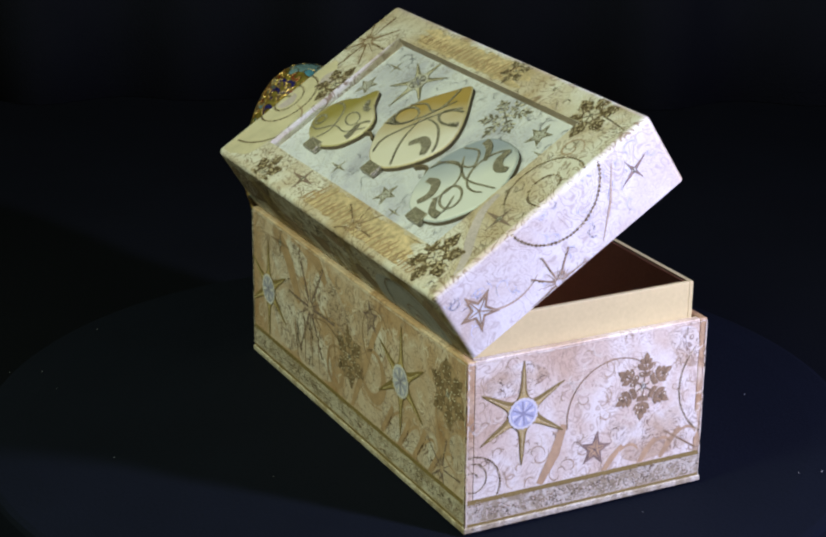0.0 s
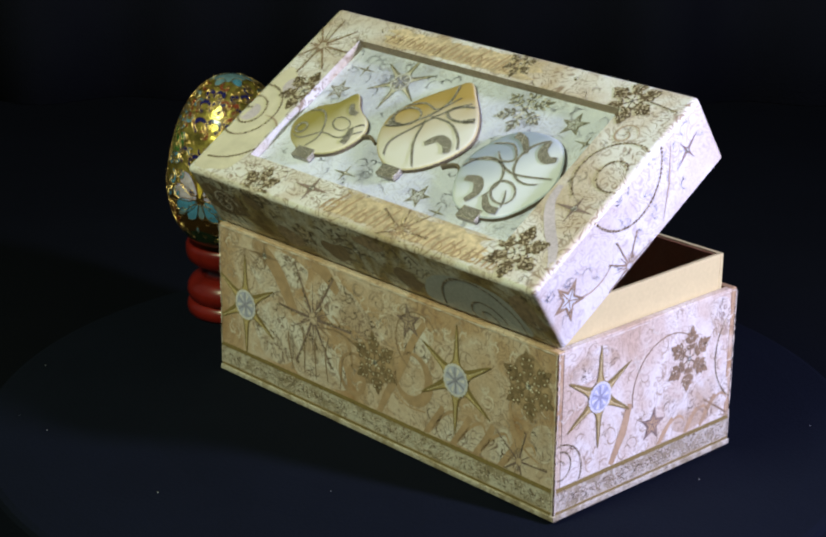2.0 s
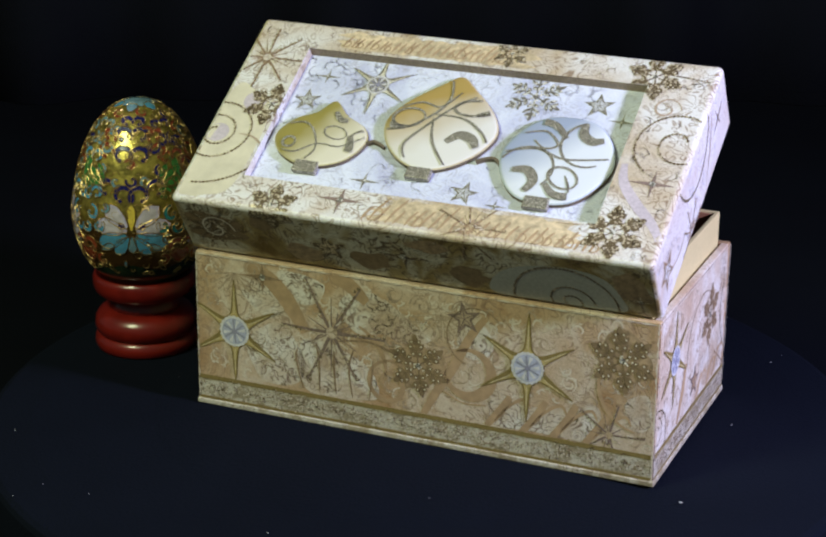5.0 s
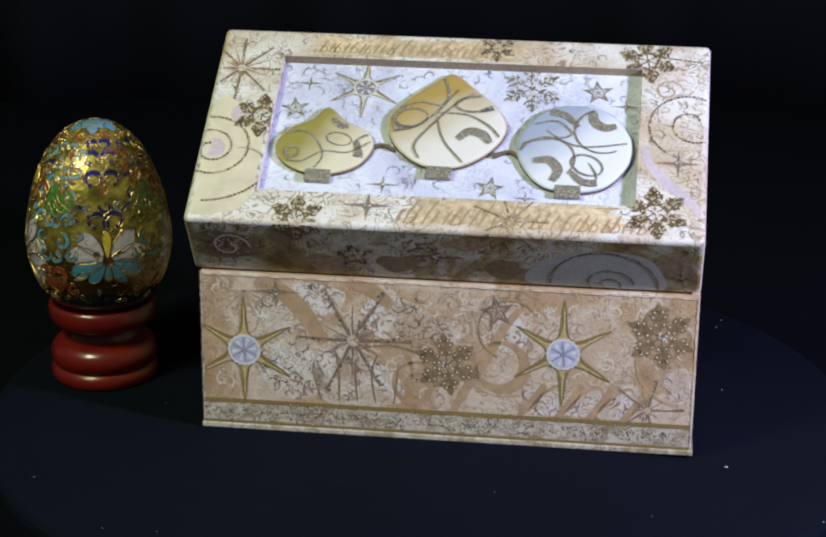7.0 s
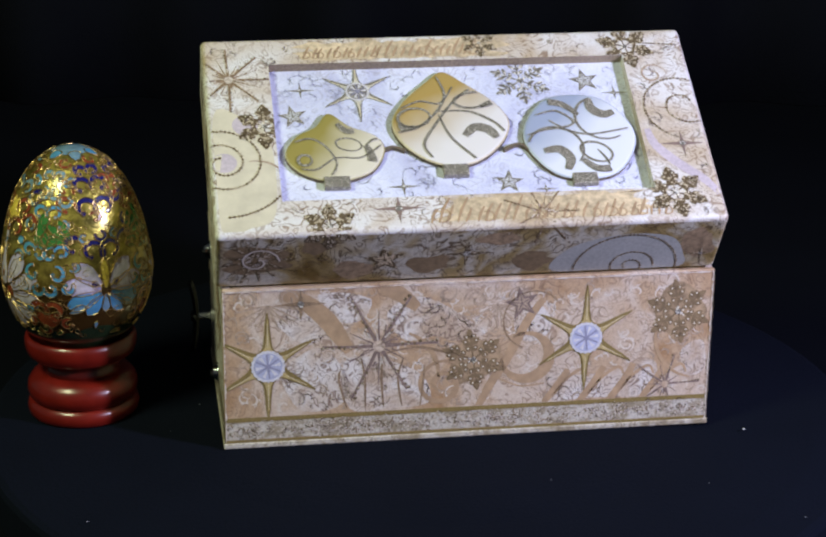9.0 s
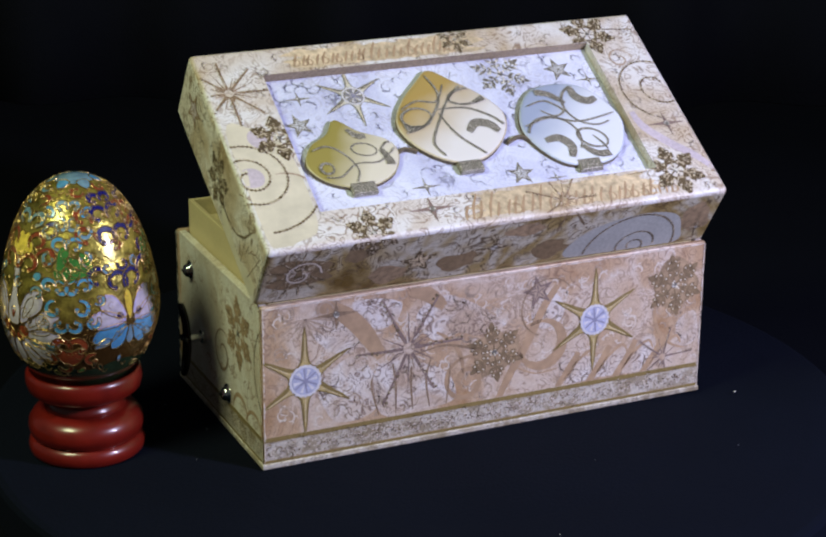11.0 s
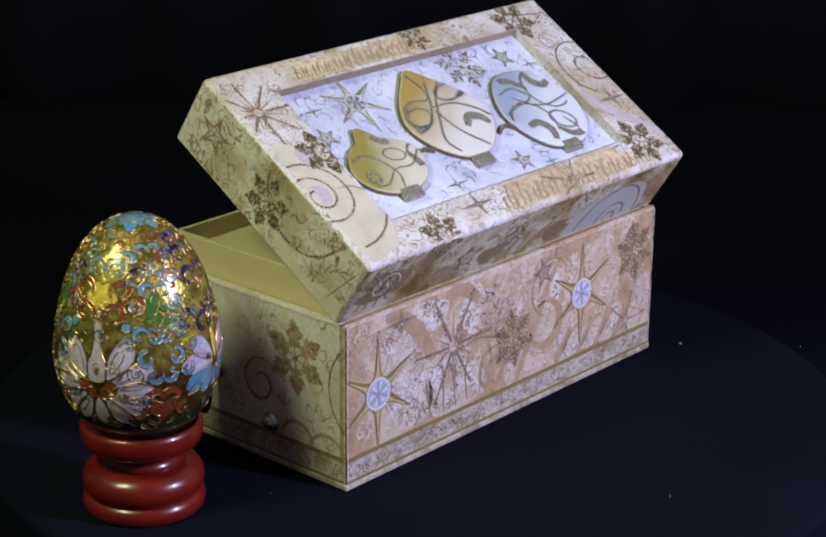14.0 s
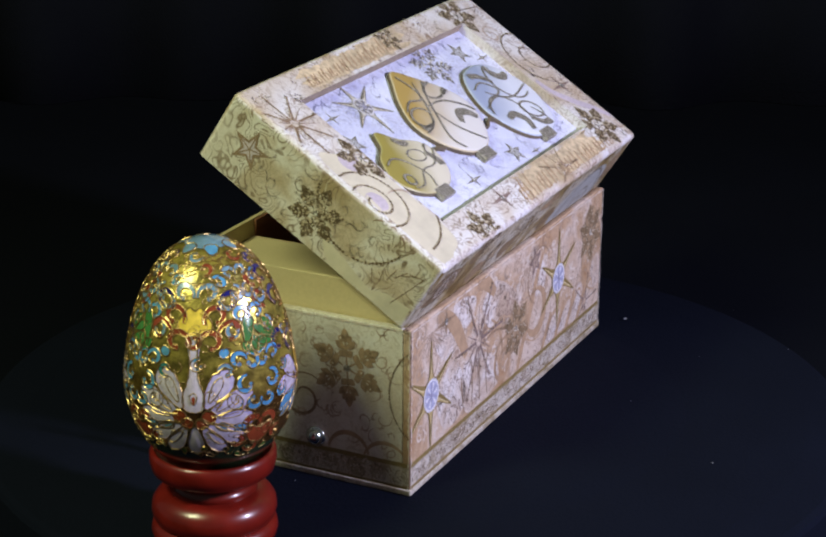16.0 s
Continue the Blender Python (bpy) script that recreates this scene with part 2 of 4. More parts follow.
# ---- the room: floor, table and drape ----
def room():
    ob = part("floor", block(-3000, -3000, -820, 3000, 3000, -760), WALL_PAINT)
    tagged(ob, "plain dark floor of the dim room", "floor", kind="structure")
    ob = part("table", block(-700, -420, -790 + 40, 700, 620, -22, 6), TABLE_CLOTH)
    tagged(ob, "black cloth-covered table under the turntable", "table", kind="structure")
    # hanging cloth with soft folds
    bm = bmesh.new()
    nx, nz = 160, 12
    grid = [[None] * (nz + 1) for _ in range(nx + 1)]
    for i in range(nx + 1):
        for j in range(nz + 1):
            x, z = -900 + 1800 * i / nx, -21 + 1200 * j / nz
            y = 470 + 9 * math.sin(x * 0.036 + 0.002 * z) + 7 * math.sin(x * 0.071 + 1.3) + 4 * math.sin(x * 0.017 - 0.003 * z)
            grid[i][j] = bm.verts.new((x, y, z))
    for i in range(nx):
        for j in range(nz):
            bm.faces.new((grid[i][j], grid[i + 1][j], grid[i + 1][j + 1], grid[i][j + 1]))
    geo = bmesh.ops.extrude_face_region(bm, geom=bm.faces[:])["geom"]
    for v in geo:
        if isinstance(v, bmesh.types.BMVert):
            v.co.y += 2
    ob = part("backdrop", bm, DRAPE, smooth=True)
    tagged(ob, "black cloth backdrop hanging in soft folds", "backdrop", kind="structure")


room()


def empty(name, place, yaw, label, category):
    ob = new(name)
    ob.empty_display_size = 0.02
    ob.matrix_basis = pose(place[0] * MM, place[1] * MM, place[2] * MM, 0, 0, yaw)
    return tagged(ob, label, category)


# ---- turntable ----
def turntable():
    thing = empty("turntable", (0, 0, 0), 0, "round turntable covered in dark navy velvet", "turntable")
    prof = [(0, 0), (70, 0), (84, -0.5), (92, -1.0), (132, -1.0), (145.5, -1.8), (147.5, -2.5), (148.4, -4), (148.4, -16), (147, -18), (0, -18)]
    ob = part("top", lathe(prof, 128), CLOTH, thing)
    ob.location = (0.0035, 0, 0)
    part("spindle", lathe([(0, -18), (60, -18), (60, -21.8), (0, -21.8)], 48), DARK_STEEL, thing)
    rng = random.Random(4)
    for x, y, s in [(103.1, -43.7, 0.42)] + [(rng.uniform(-130, 130), rng.uniform(-130, 130), rng.uniform(0.12, 0.22)) for _ in range(26)]:
        bm = bmesh.new()
        bmesh.ops.create_icosphere(bm, subdivisions=1, radius=s)
        for v in bm.verts:
            v.co = Vector((v.co.x * 1.5, v.co.y, v.co.z * 0.6)) + Vector((x, y, s * 0.55))
        part("lint_speck", bm, LINT, thing)
    return thing


# ---- the box ----
BX0, BX1, BY0, BY1, BH = -80.5, 79.7, -41.2, 42.0, 54.8
BOX_PLACE, BOX_YAW = (14.94, 9.39, 0.0), -3.08


def gift_box():
    thing = empty("music_box", BOX_PLACE, BOX_YAW, "cream and gold snowflake-printed paper-covered music box, standing open", "box")
    w = 2.6
    part("front_panel", block(BX0, BY0, 1.6, BX1, BY0 + w, BH, 0.5), PAPER_BODY, thing)
    part("back_panel", block(BX0, BY1 - w, 1.6, BX1, BY1, BH, 0.5), PAPER_BODY, thing)
    part("side_panel", block(BX0 + 0.02, BY0 + w, 1.6, BX0 + w, BY1 - w, BH - 0.02, 0.3), PAPER_PALE, thing)
    part("side_panel", block(BX1 - w, BY0 + w, 1.6, BX1 - 0.02, BY1 - w, BH - 0.02, 0.3), PAPER_SIDE, thing)
    part("base_board", block(BX0 - 0.5, BY0 - 0.5, 0, BX1 + 0.5, BY1 + 0.5, 1.9, 0.4), LACE, thing, "base board edged in patterned paper")
    # cream liner that stands above the walls, brown inside
    a, c, top = w + 0.9, 1.5, 66.0
    lx0, lx1, ly0, ly1 = BX0 + a, BX1 - a, BY0 + a, BY1 - a
    for b in ((lx0, ly0, 2, lx1, ly0 + c, top), (lx0, ly1 - c, 2, lx1, ly1, top),
              (lx0, ly0 + c, 2, lx0 + c, ly1 - c, top), (lx1 - c, ly0 + c, 2, lx1, ly1 - c, top)):
        part("liner_panel", block(*b, 0.25), CREAM_CARD, thing, "plain cream card liner")
    part("compartment_cover", block(lx0 + c, ly0 + c, 58.6, lx0 + 37.5, ly1 - c, 60.0, 0.2), CREAM_CARD, thing, "cream card cover over the movement")
    part("divider", block(lx0 + 36.2, ly0 + c, 3.2, lx0 + 37.4, ly1 - c, 58.55), CREAM_CARD, thing)
    for b in ((lx0 + 38, ly1 - c - 0.6, 3.2, lx1 - c, ly1 - c - 0.05, top - 0.6), (lx0 + 38, ly0 + c + 0.05, 3.2, lx1 - c, ly0 + c + 0.6, top - 0.6), (lx1 - c - 0.6, ly0 + c + 0.7, 3.2, lx1 - c - 0.05, ly1 - c - 0.7, top - 0.6)):
        part("lining", block(*b), BROWN_CARD, thing, "brown lining")
    part("floor_lining", block(lx0 + c, ly0 + c, 1.95, lx1 - c, ly1 - c, 3.2), BROWN_CARD, thing, "brown lining")
    return thing


# ---- the lid, tipped up at the back and resting on the front edge ----
LW, LD, LH, TILT = 162.4, 83.2, 24.9, 32.7
LROUND = 1.8
RX0, RX1, RV0, RV1, RDEEP = -59.6, 59.4, 13.2, 71.2, 3.5


def box_lid():
    yaw = radians(BOX_YAW)
    lx, ly = -1.4, -53.2
    place = (BOX_PLACE[0] + lx * math.cos(yaw) - ly * math.sin(yaw), BOX_PLACE[1] + lx * math.sin(yaw) + ly * math.cos(yaw), 76.6)
    thing = empty("box_lid", place, BOX_YAW, "cream printed paper box lid with recessed silver panel, tipped open", "lid")
    thing.matrix_basis = pose(*(c * MM for c in place), 0, 0, BOX_YAW) @ pose(0, 0, 0, TILT, 0, 0)
    bm = block(-LW / 2, 0, -LH, LW / 2, LD, 0)
    keep = [e for e in bm.edges if not all(v.co.z < -1 for v in e.verts)]
    bmesh.ops.bevel(bm, geom=keep, offset=LROUND, segments=6, affect="EDGES", profile=0.5)
    bm.faces.ensure_lookup_table()
    top = max((f for f in bm.faces if f.normal.z > 0.99), key=lambda f: f.calc_area())
    bmesh.ops.inset_individual(bm, faces=[top], thickness=5.0)
    for v in top.verts:
        v.co.x, v.co.y = (RX0 if v.co.x < 0 else RX1), (RV0 if v.co.y < LD / 2 else RV1)
    down = bmesh.ops.extrude_discrete_faces(bm, faces=[top])["faces"][0]
    for v in down.verts:
        v.co.z -= RDEEP
    low = min((f for f in bm.faces if f.normal.z < -0.99), key=lambda f: f.calc_center_median().z)
    bmesh.ops.inset_individual(bm, faces=[low], thickness=2.2)
    up = bmesh.ops.extrude_discrete_faces(bm, faces=[low])["faces"][0]
    for v in up.verts:
        v.co.z += LH - 6.0
    for f in bm.faces:
        c = f.calc_center_median()
        f.normal_update()
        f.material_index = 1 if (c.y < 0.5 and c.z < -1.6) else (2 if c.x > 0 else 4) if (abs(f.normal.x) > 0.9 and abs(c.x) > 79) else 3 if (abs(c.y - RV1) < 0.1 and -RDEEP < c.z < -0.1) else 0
    ob = part("shell", bm, [PAPER_LID, PAPER_FRONT_SHADED, PAPER_END, RECESS_EDGE, PAPER_LEFT], thing)
    part("panel", block(RX0 + 0.1, RV0 + 0.1, -RDEEP - 0.6, RX1 - 0.1, RV1 - 0.1, -RDEEP + 0.2), PAPER_SILVER, thing, "silver-lilac scroll paper panel")
    return thing


# ---- the enamelled egg and its stand ----
EGG_PLACE = (-110.8, 16.9, 0.0)
EGG_LOW, EGG_MID, EGG_TOP, EGG_R = 20.5, 51.0, 91.5, 24.8


def egg_radius(z):
    s = (z - EGG_MID) / ((EGG_TOP - EGG_MID) if z > EGG_MID else (EGG_MID - EGG_LOW))
    s = max(-1.0, min(1.0, s))
    return EGG_R * math.sqrt(max(0.0, 1 - s * s)) * (1 - 0.035 * max(0.0, s) * 2 * (1 - max(0.0, s)) * 2)


def egg():
    thing = empty("enamel_egg", EGG_PLACE, 0, "cloisonne enamel egg with gold scrolls and lotus flowers", "egg")
    prof = []
    for k in range(41):
        a = -math.pi / 2 + math.pi * k / 40
        s = math.sin(a)
        z = EGG_MID + s * ((EGG_TOP - EGG_MID) if s > 0 else (EGG_MID - EGG_LOW))
        prof.append((egg_radius(z), z))
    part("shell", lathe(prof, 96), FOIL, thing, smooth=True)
    return thing


def egg_stand():
    thing = empty("egg_stand", (EGG_PLACE[0], EGG_PLACE[1], -1.0), 0, "turned red lacquered wooden egg stand", "stand")
    foot = [(0, 0), (17.6, 0), (18.3, 0.7), (18.7, 2.6), (18.3, 4.6), (17.3, 5.5), (16.8, 5.8), (0, 5.8)]
    ring = [(0, 5.8), (16.8, 5.8), (17.8, 6.5), (18.5, 9.0), (18.2, 11.4), (17.0, 13.3), (15.2, 14.5), (13.0, 15.2), (0, 15.2)]
    stem = [(0, 15.2), (13.0, 15.2), (11.6, 16.4), (11.2, 18.0), (11.8, 19.5), (14.6, 20.4), (0, 20.4)]
    cup = [(0, 20.4), (14.6, 20.4), (16.8, 20.9), (18.0, 22.0), (18.6, 24.4), (18.6, 26.8), (18.1, 28.1), (17.4, 28.5), (16.8, 28.0), (14.0, 24.6), (9.0, 22.6), (0, 22.0)]
    for name, prof in (("foot", foot), ("ring", ring), ("stem", stem), ("cup", cup)):
        part(name, lathe(prof, 72), LACQUER, thing, smooth=True)
    return thing


table_top = turntable()
box = gift_box()
lid = box_lid()
cloisonne = egg()
stand = egg_stand()

# ---- printed motifs: flat ink shapes laid on the paper ----
def on_circle(cx, cy, r, a):
    return (cx + r * math.cos(radians(a)), cy + r * math.sin(radians(a)))


def arc(cx, cy, r, a0, a1, n=18):
    return [on_circle(cx, cy, r, a0 + (a1 - a0) * k / n) for k in range(n + 1)]


def spiral(cx, cy, r0, r1, a0, turns, n=40):
    return [on_circle(cx, cy, r0 + (r1 - r0) * k / n, a0 + 360 * turns * k / n) for k in range(n + 1)]


def disc(cx, cy, r, n=20):
    return arc(cx, cy, r, 0, 360 - 360 / n, n - 1)


def stroke(points, width):
    """A ribbon along the points, as quads; width is a number or a function of 0..1."""
    out, sides = [], []
    n = len(points)
    for i, p in enumerate(points):
        a, b = points[max(0, i - 1)], points[min(n - 1, i + 1)]
        dx, dy = b[0] - a[0], b[1] - a[1]
        d = math.hypot(dx, dy) or 1.0
        w = (width(i / (n - 1)) if callable(width) else width) / 2
        sides.append(((p[0] - dy / d * w, p[1] + dx / d * w), (p[0] + dy / d * w, p[1] - dx / d * w)))
    for (a, b), (c, d) in zip(sides, sides[1:]):
        out.append([a, b, d, c])
    return out


def taper(w, low=0.15):
    return lambda s: w * (low + (1 - low) * math.sin(math.pi * min(1.0, s * 0.9 + 0.05)))


def clip(poly, rect):
    for axis, limit, sign in ((0, rect[0], 1), (1, rect[1], 1), (0, rect[2], -1), (1, rect[3], -1)):
        out = []
        for p, q in zip(poly, poly[1:] + poly[:1]):
            a, b = sign * (p[axis] - limit), sign * (q[axis] - limit)
            if a >= 0:
                out.append(p)
            if a * b < 0:
                s = a / (a - b)
                out.append((p[0] + s * (q[0] - p[0]), p[1] + s * (q[1] - p[1])))
        poly = out
        if len(poly) < 3:
            return []
    return poly


def motif(name, parent, place, shapes, rects, lift=0.10, label=""):
    """shapes: (polygon, material, layer) in the face's u, v; place(u, v, w) gives the point on the thing."""
    bm = bmesh.new()
    mats = []
    for poly, material, layer in shapes:
        for rect in rects:
            cut = clip(poly, rect)
            if not cut:
                continue
            if material not in mats:
                mats.append(material)
            f = bm.faces.new([bm.verts.new(place(u, v, lift + 0.05 * layer)) for u, v in cut])
            f.material_index = mats.index(material)
    if not bm.faces:
        bm.free()
        return None
    ob = part(name, bm, mats, parent, label)
    return tagged(ob, kind="stuff") if name in ("scroll_work", "lace_fleck") else ob


def smooth_outline(points, n=9):
    out = []
    m = len(points)
    for i in range(m):
        p0, p1, p2, p3 = (Vector(points[(i + k - 1) % m]) for k in range(4))
        for k in range(n):
            s = k / n
            out.append(tuple(0.5 * ((2 * p1) + (p2 - p0) * s + (2 * p0 - 5 * p1 + 4 * p2 - p3) * s * s + (3 * p1 - p0 - 3 * p2 + p3) * s ** 3)))
    return out


def bend(points, n=7):
    """A smooth open line through the points."""
    pts = [points[0]] + list(points) + [points[-1]]
    out = []
    for p0, p1, p2, p3 in zip(pts, pts[1:], pts[2:], pts[3:]):
        p0, p1, p2, p3 = (Vector(p) for p in (p0, p1, p2, p3))
        for k in range(n):
            s = k / n
            out.append(tuple(0.5 * ((2 * p1) + (p2 - p0) * s + (2 * p0 - 5 * p1 + 4 * p2 - p3) * s * s + (3 * p1 - p0 - 3 * p2 + p3) * s ** 3)))
    return out + [tuple(points[-1])]


def star_six(cx, cy, r, dark=None, gold=None, gem=None):
    """Six slender curved arms round a jewel, the hollow sides drawn dark."""
    dark, gold, gem = dark or OLIVE, gold or GOLD_INK, gem or GEM
    side = ((30, 0.30), (19, 0.315), (11, 0.36), (6.2, 0.455), (3.4, 0.60), (1.8, 0.80), (0, 1.0))
    pts = []
    for k in range(6):
        a = 90 + 60 * k
        long = r * (1.0 if k in (0, 3) else 0.95)
        pts += [on_circle(cx, cy, long * s, a - da) for da, s in side] + [on_circle(cx, cy, long * s, a + da) for da, s in side[-2:0:-1]]
    out = [(pts, gold, 1)]
    for k in range(6):
        a = 90 + 60 * k
        for flip in (-1, 1):
            upper = math.sin(radians(a + 8 * flip)) > math.sin(radians(a))
            w = r * (0.034 if k in (0, 3) else 0.075 if upper else 0.022)
            line = [on_circle(cx, cy, r * (1.02 if k in (0, 3) else 0.97) * s, a + flip * da) for da, s in side]
            out += [(q, dark, 2) for q in stroke(line, lambda t, w=w: w * (0.35 + 0.65 * math.sin(math.pi * min(1.0, 0.08 + 0.9 * t))))]
        out += [(q, GOLD_PALE, 3) for q in stroke([on_circle(cx, cy, r * 0.36, a), on_circle(cx, cy, r * 0.8, a)], taper(r * 0.03, 0.3))]
    out += [(disc(cx, cy, r * 0.30, 24), GEM_RIM, 4), (disc(cx, cy, r * 0.255, 24), gem, 5)]
    out += [(disc(*on_circle(cx, cy, r * 0.292, 18 * k), r * 0.022, 6), GEM_RIM, 5) for k in range(20)]
    for k in range(6):
        wedge = [on_circle(cx, cy, r * 0.05, 60 * k + 12), on_circle(cx, cy, r * 0.225, 60 * k + 1), on_circle(cx, cy, r * 0.235, 60 * k + 20)]
        out.append((wedge, GEM_RIM, 6))
        out += [(q, GEM_LINE, 6) for q in stroke([on_circle(cx, cy, r * 0.03, 60 * k + 36), on_circle(cx, cy, r * 0.235, 60 * k + 36)], r * 0.03)]
    out.append((disc(cx, cy, r * 0.05, 8), GEM_LINE, 7))
    return out


def star_five(cx, cy, r, tilt=0.0, ink=None, inner=None):
    ink, inner = ink or INK_SOFT, inner or STAR_GREY
    out = []
    for s, mat, layer in ((1.0, ink, 0), (0.66, inner, 1)):
        out.append(([on_circle(cx, cy, r * s * (1.0 if k % 2 == 0 else 0.40), 90 + tilt + 36 * k) for k in range(10)], mat, layer))
    for k in range(5):
        out += [(q, ink, 2) for q in stroke([(cx, cy), on_circle(cx, cy, r * 0.62, 90 + tilt + 72 * k)], r * 0.06)]
    return out


def star_four(cx, cy, r, ink=None, tilt=0.0):
    ink = ink or INK_SOFT
    pts = []
    for k in range(4):
        a = 90 * k + tilt
        long = r * (1.0 if k % 2 == 0 else 0.72)
        pts += [on_circle(cx, cy, long, a), on_circle(cx, cy, long * 0.42, a + 9), on_circle(cx, cy, r * 0.14, a + 45), on_circle(cx, cy, r * (0.72 if k % 2 == 0 else 1.0) * 0.42, a + 81)]
    return [(pts, ink, 0), (disc(cx, cy, r * 0.13, 10), STEEL_INK, 1)]


def snowflake(cx, cy, r, ink=None, tilt=0.0, leafy=1.0, halo=False):
    """Six leafed branches with sparkling grains; halo: a smoky patch behind them."""
    ink = ink or INK
    rng = random.Random(int(cx * 7 + cy * 3))
    out = []

    def leaf(p, a, long, wide):
        s, c = math.sin(radians(a)), math.cos(radians(a))
        sides = [(0.0, 0.0), (0.3, 0.75), (0.55, 1.0), (0.8, 0.6), (1.0, 0.0), (0.8, -0.6), (0.55, -1.0), (0.3, -0.75)]
        return [(p[0] + c * x * long - s * y * wide, p[1] + s * x * long + c * y * wide) for x, y in sides]

    if halo:
        out.append((smooth_outline([on_circle(cx, cy, r * rng.uniform(0.62, 0.98), 30 * k) for k in range(12)], 4), HALO, -1))
    for k in range(6):
        a = 90 + tilt + 60 * k
        out += [(q, ink, 0) for q in stroke([(cx, cy), on_circle(cx, cy, r * 0.9, a)], r * 0.05)]
        out.append((leaf(on_circle(cx, cy, r * 0.66, a), a, r * 0.36, r * 0.075 * leafy), ink, 1))
        for at, long in ((0.28, 0.24), (0.46, 0.36), (0.66, 0.24)):
            for side in (-50, 50):
                root = on_circle(cx, cy, r * at, a)
                out.append((leaf(root, a + side, r * long, r * 0.07 * leafy), ink, 1))
                if halo or rng.random() < 0.3:
                    out.append((disc(*on_circle(*root, r * long * 0.62, a + side), r * 0.026, 6), SPARK, 2))
    for _ in range(9):
        out.append((disc(*on_circle(cx, cy, r * rng.uniform(0.05, 0.3), rng.uniform(0, 360)), r * 0.03, 6), SPARK, 2))
    out.append((disc(cx, cy, r * 0.09, 8), STEEL_INK, 2))
    return out


def burst(cx, cy, r, ink=None, rays=12, seed=1):
    """A firework: main rays with beads along them, short rays between, and fine strokes near the heart."""
    ink = ink or INK_SOFT
    rng = random.Random(seed)
    out = []
    for k in range(rays):
        a = 360 * k / rays + rng.uniform(-4, 4)
        main = k % 2 == 0
        long = r * (rng.uniform(0.85, 1.0) if main else rng.uniform(0.4, 0.7))
        out += [(q, ink, 0) for q in stroke([on_circle(cx, cy, r * 0.1, a), on_circle(cx, cy, long * 0.5, a + 1), on_circle(cx, cy, long, a)], lambda s: r * ((0.06 if main else 0.032) - 0.024 * s))]
        if main:
            for s in (0.4, 0.5, 0.6, 0.7, 0.8, 0.9, 0.98):
                out.append((disc(*on_circle(cx, cy, long * s, a + rng.uniform(1.0, 4.0)), r * rng.uniform(0.018, 0.032), 6), INK, 1))
    for _ in range(rays * 2):
        a, at = rng.uniform(0, 360), rng.uniform(0.08, 0.28)
        out += [(q, rng.choice((ink, INK_PALE, PALE_INK)), 1) for q in stroke([on_circle(cx, cy, r * at, a), on_circle(cx, cy, r * (at + rng.uniform(0.06, 0.16)), a + rng.uniform(-8, 8))], r * 0.022)]
    return out


def beads(points, r=0.42, ink=None):
    """A string of printed dots, evenly spaced along the line."""
    out, left = [], 0.0
    for a, b in zip(points, points[1:]):
        d = math.hypot(b[0] - a[0], b[1] - a[1])
        while left < d:
            s = left / d
            out.append((disc(a[0] + s * (b[0] - a[0]), a[1] + s * (b[1] - a[1]), r, 7), ink or INK, 1))
            left += r * 2.5
        left -= d
    out += [(q, INK_SOFT, 0) for q in stroke(points, r * 0.5)]
    return out


def bars(u0, u1, v, h, seed, ink=None, gap=2.0):
    """Slanting strokes of lettering too worn to read."""
    rng = random.Random(seed)
    out, u = [], u0
    while u < u1:
        k = h * rng.choice((0.55, 0.7, 1.0, 0.6))
        lean = 0.45
        b = rng.uniform(-0.5, 0.5)
        pts = [(u, v), (u + lean * k * 0.4 + b, v + k * 0.5), (u + lean * k, v + k)]
        out += [(q, ink or TAN_INK, 0) for q in stroke(pts, taper(1.0, 0.4))]
        if rng.random() < 0.3:
            out += [(q, ink or TAN_INK, 0) for q in stroke(arc(u + 1.0, v + k * 0.3, k * 0.28, -150, 130, 10), taper(0.5, 0.3))]
        u += gap * rng.uniform(0.7, 1.4)
    return out


def scrolls(rect, count, seed, ink, size=(2.0, 4.5), width=0.5):
    """Small leafy curls strewn over a face: a hooked stem with one or two side leaves."""
    rng = random.Random(seed)
    out = []
    for _ in range(count):
        cx, cy = rng.uniform(rect[0], rect[2]), rng.uniform(rect[1], rect[3])
        r, a, d = rng.uniform(*size), rng.uniform(0, 360), rng.choice((-1, 1))
        turns = rng.uniform(0.45, 0.85)
        pts = spiral(cx, cy, r, r * 0.16, a, d * turns, 14)
        out += [(q, ink, -1) for q in stroke(pts, taper(width, 0.12))]
        for at in rng.sample((2, 5, 8), rng.choice((1, 2))):
            p = pts[at]
            g = a + d * 360 * turns * at / 14 + d * rng.uniform(20, 70)
            leaf = [p, on_circle(*p, r * 0.28, g + d * 14), on_circle(*p, r * 0.55, g + d * 45)]
            out += [(q, ink, -1) for q in stroke(leaf, taper(width * 0.9, 0.1))]
    return out


def lines(points, width, ink, layer=0):
    return [(q, ink, layer) for q in stroke(points, width)]


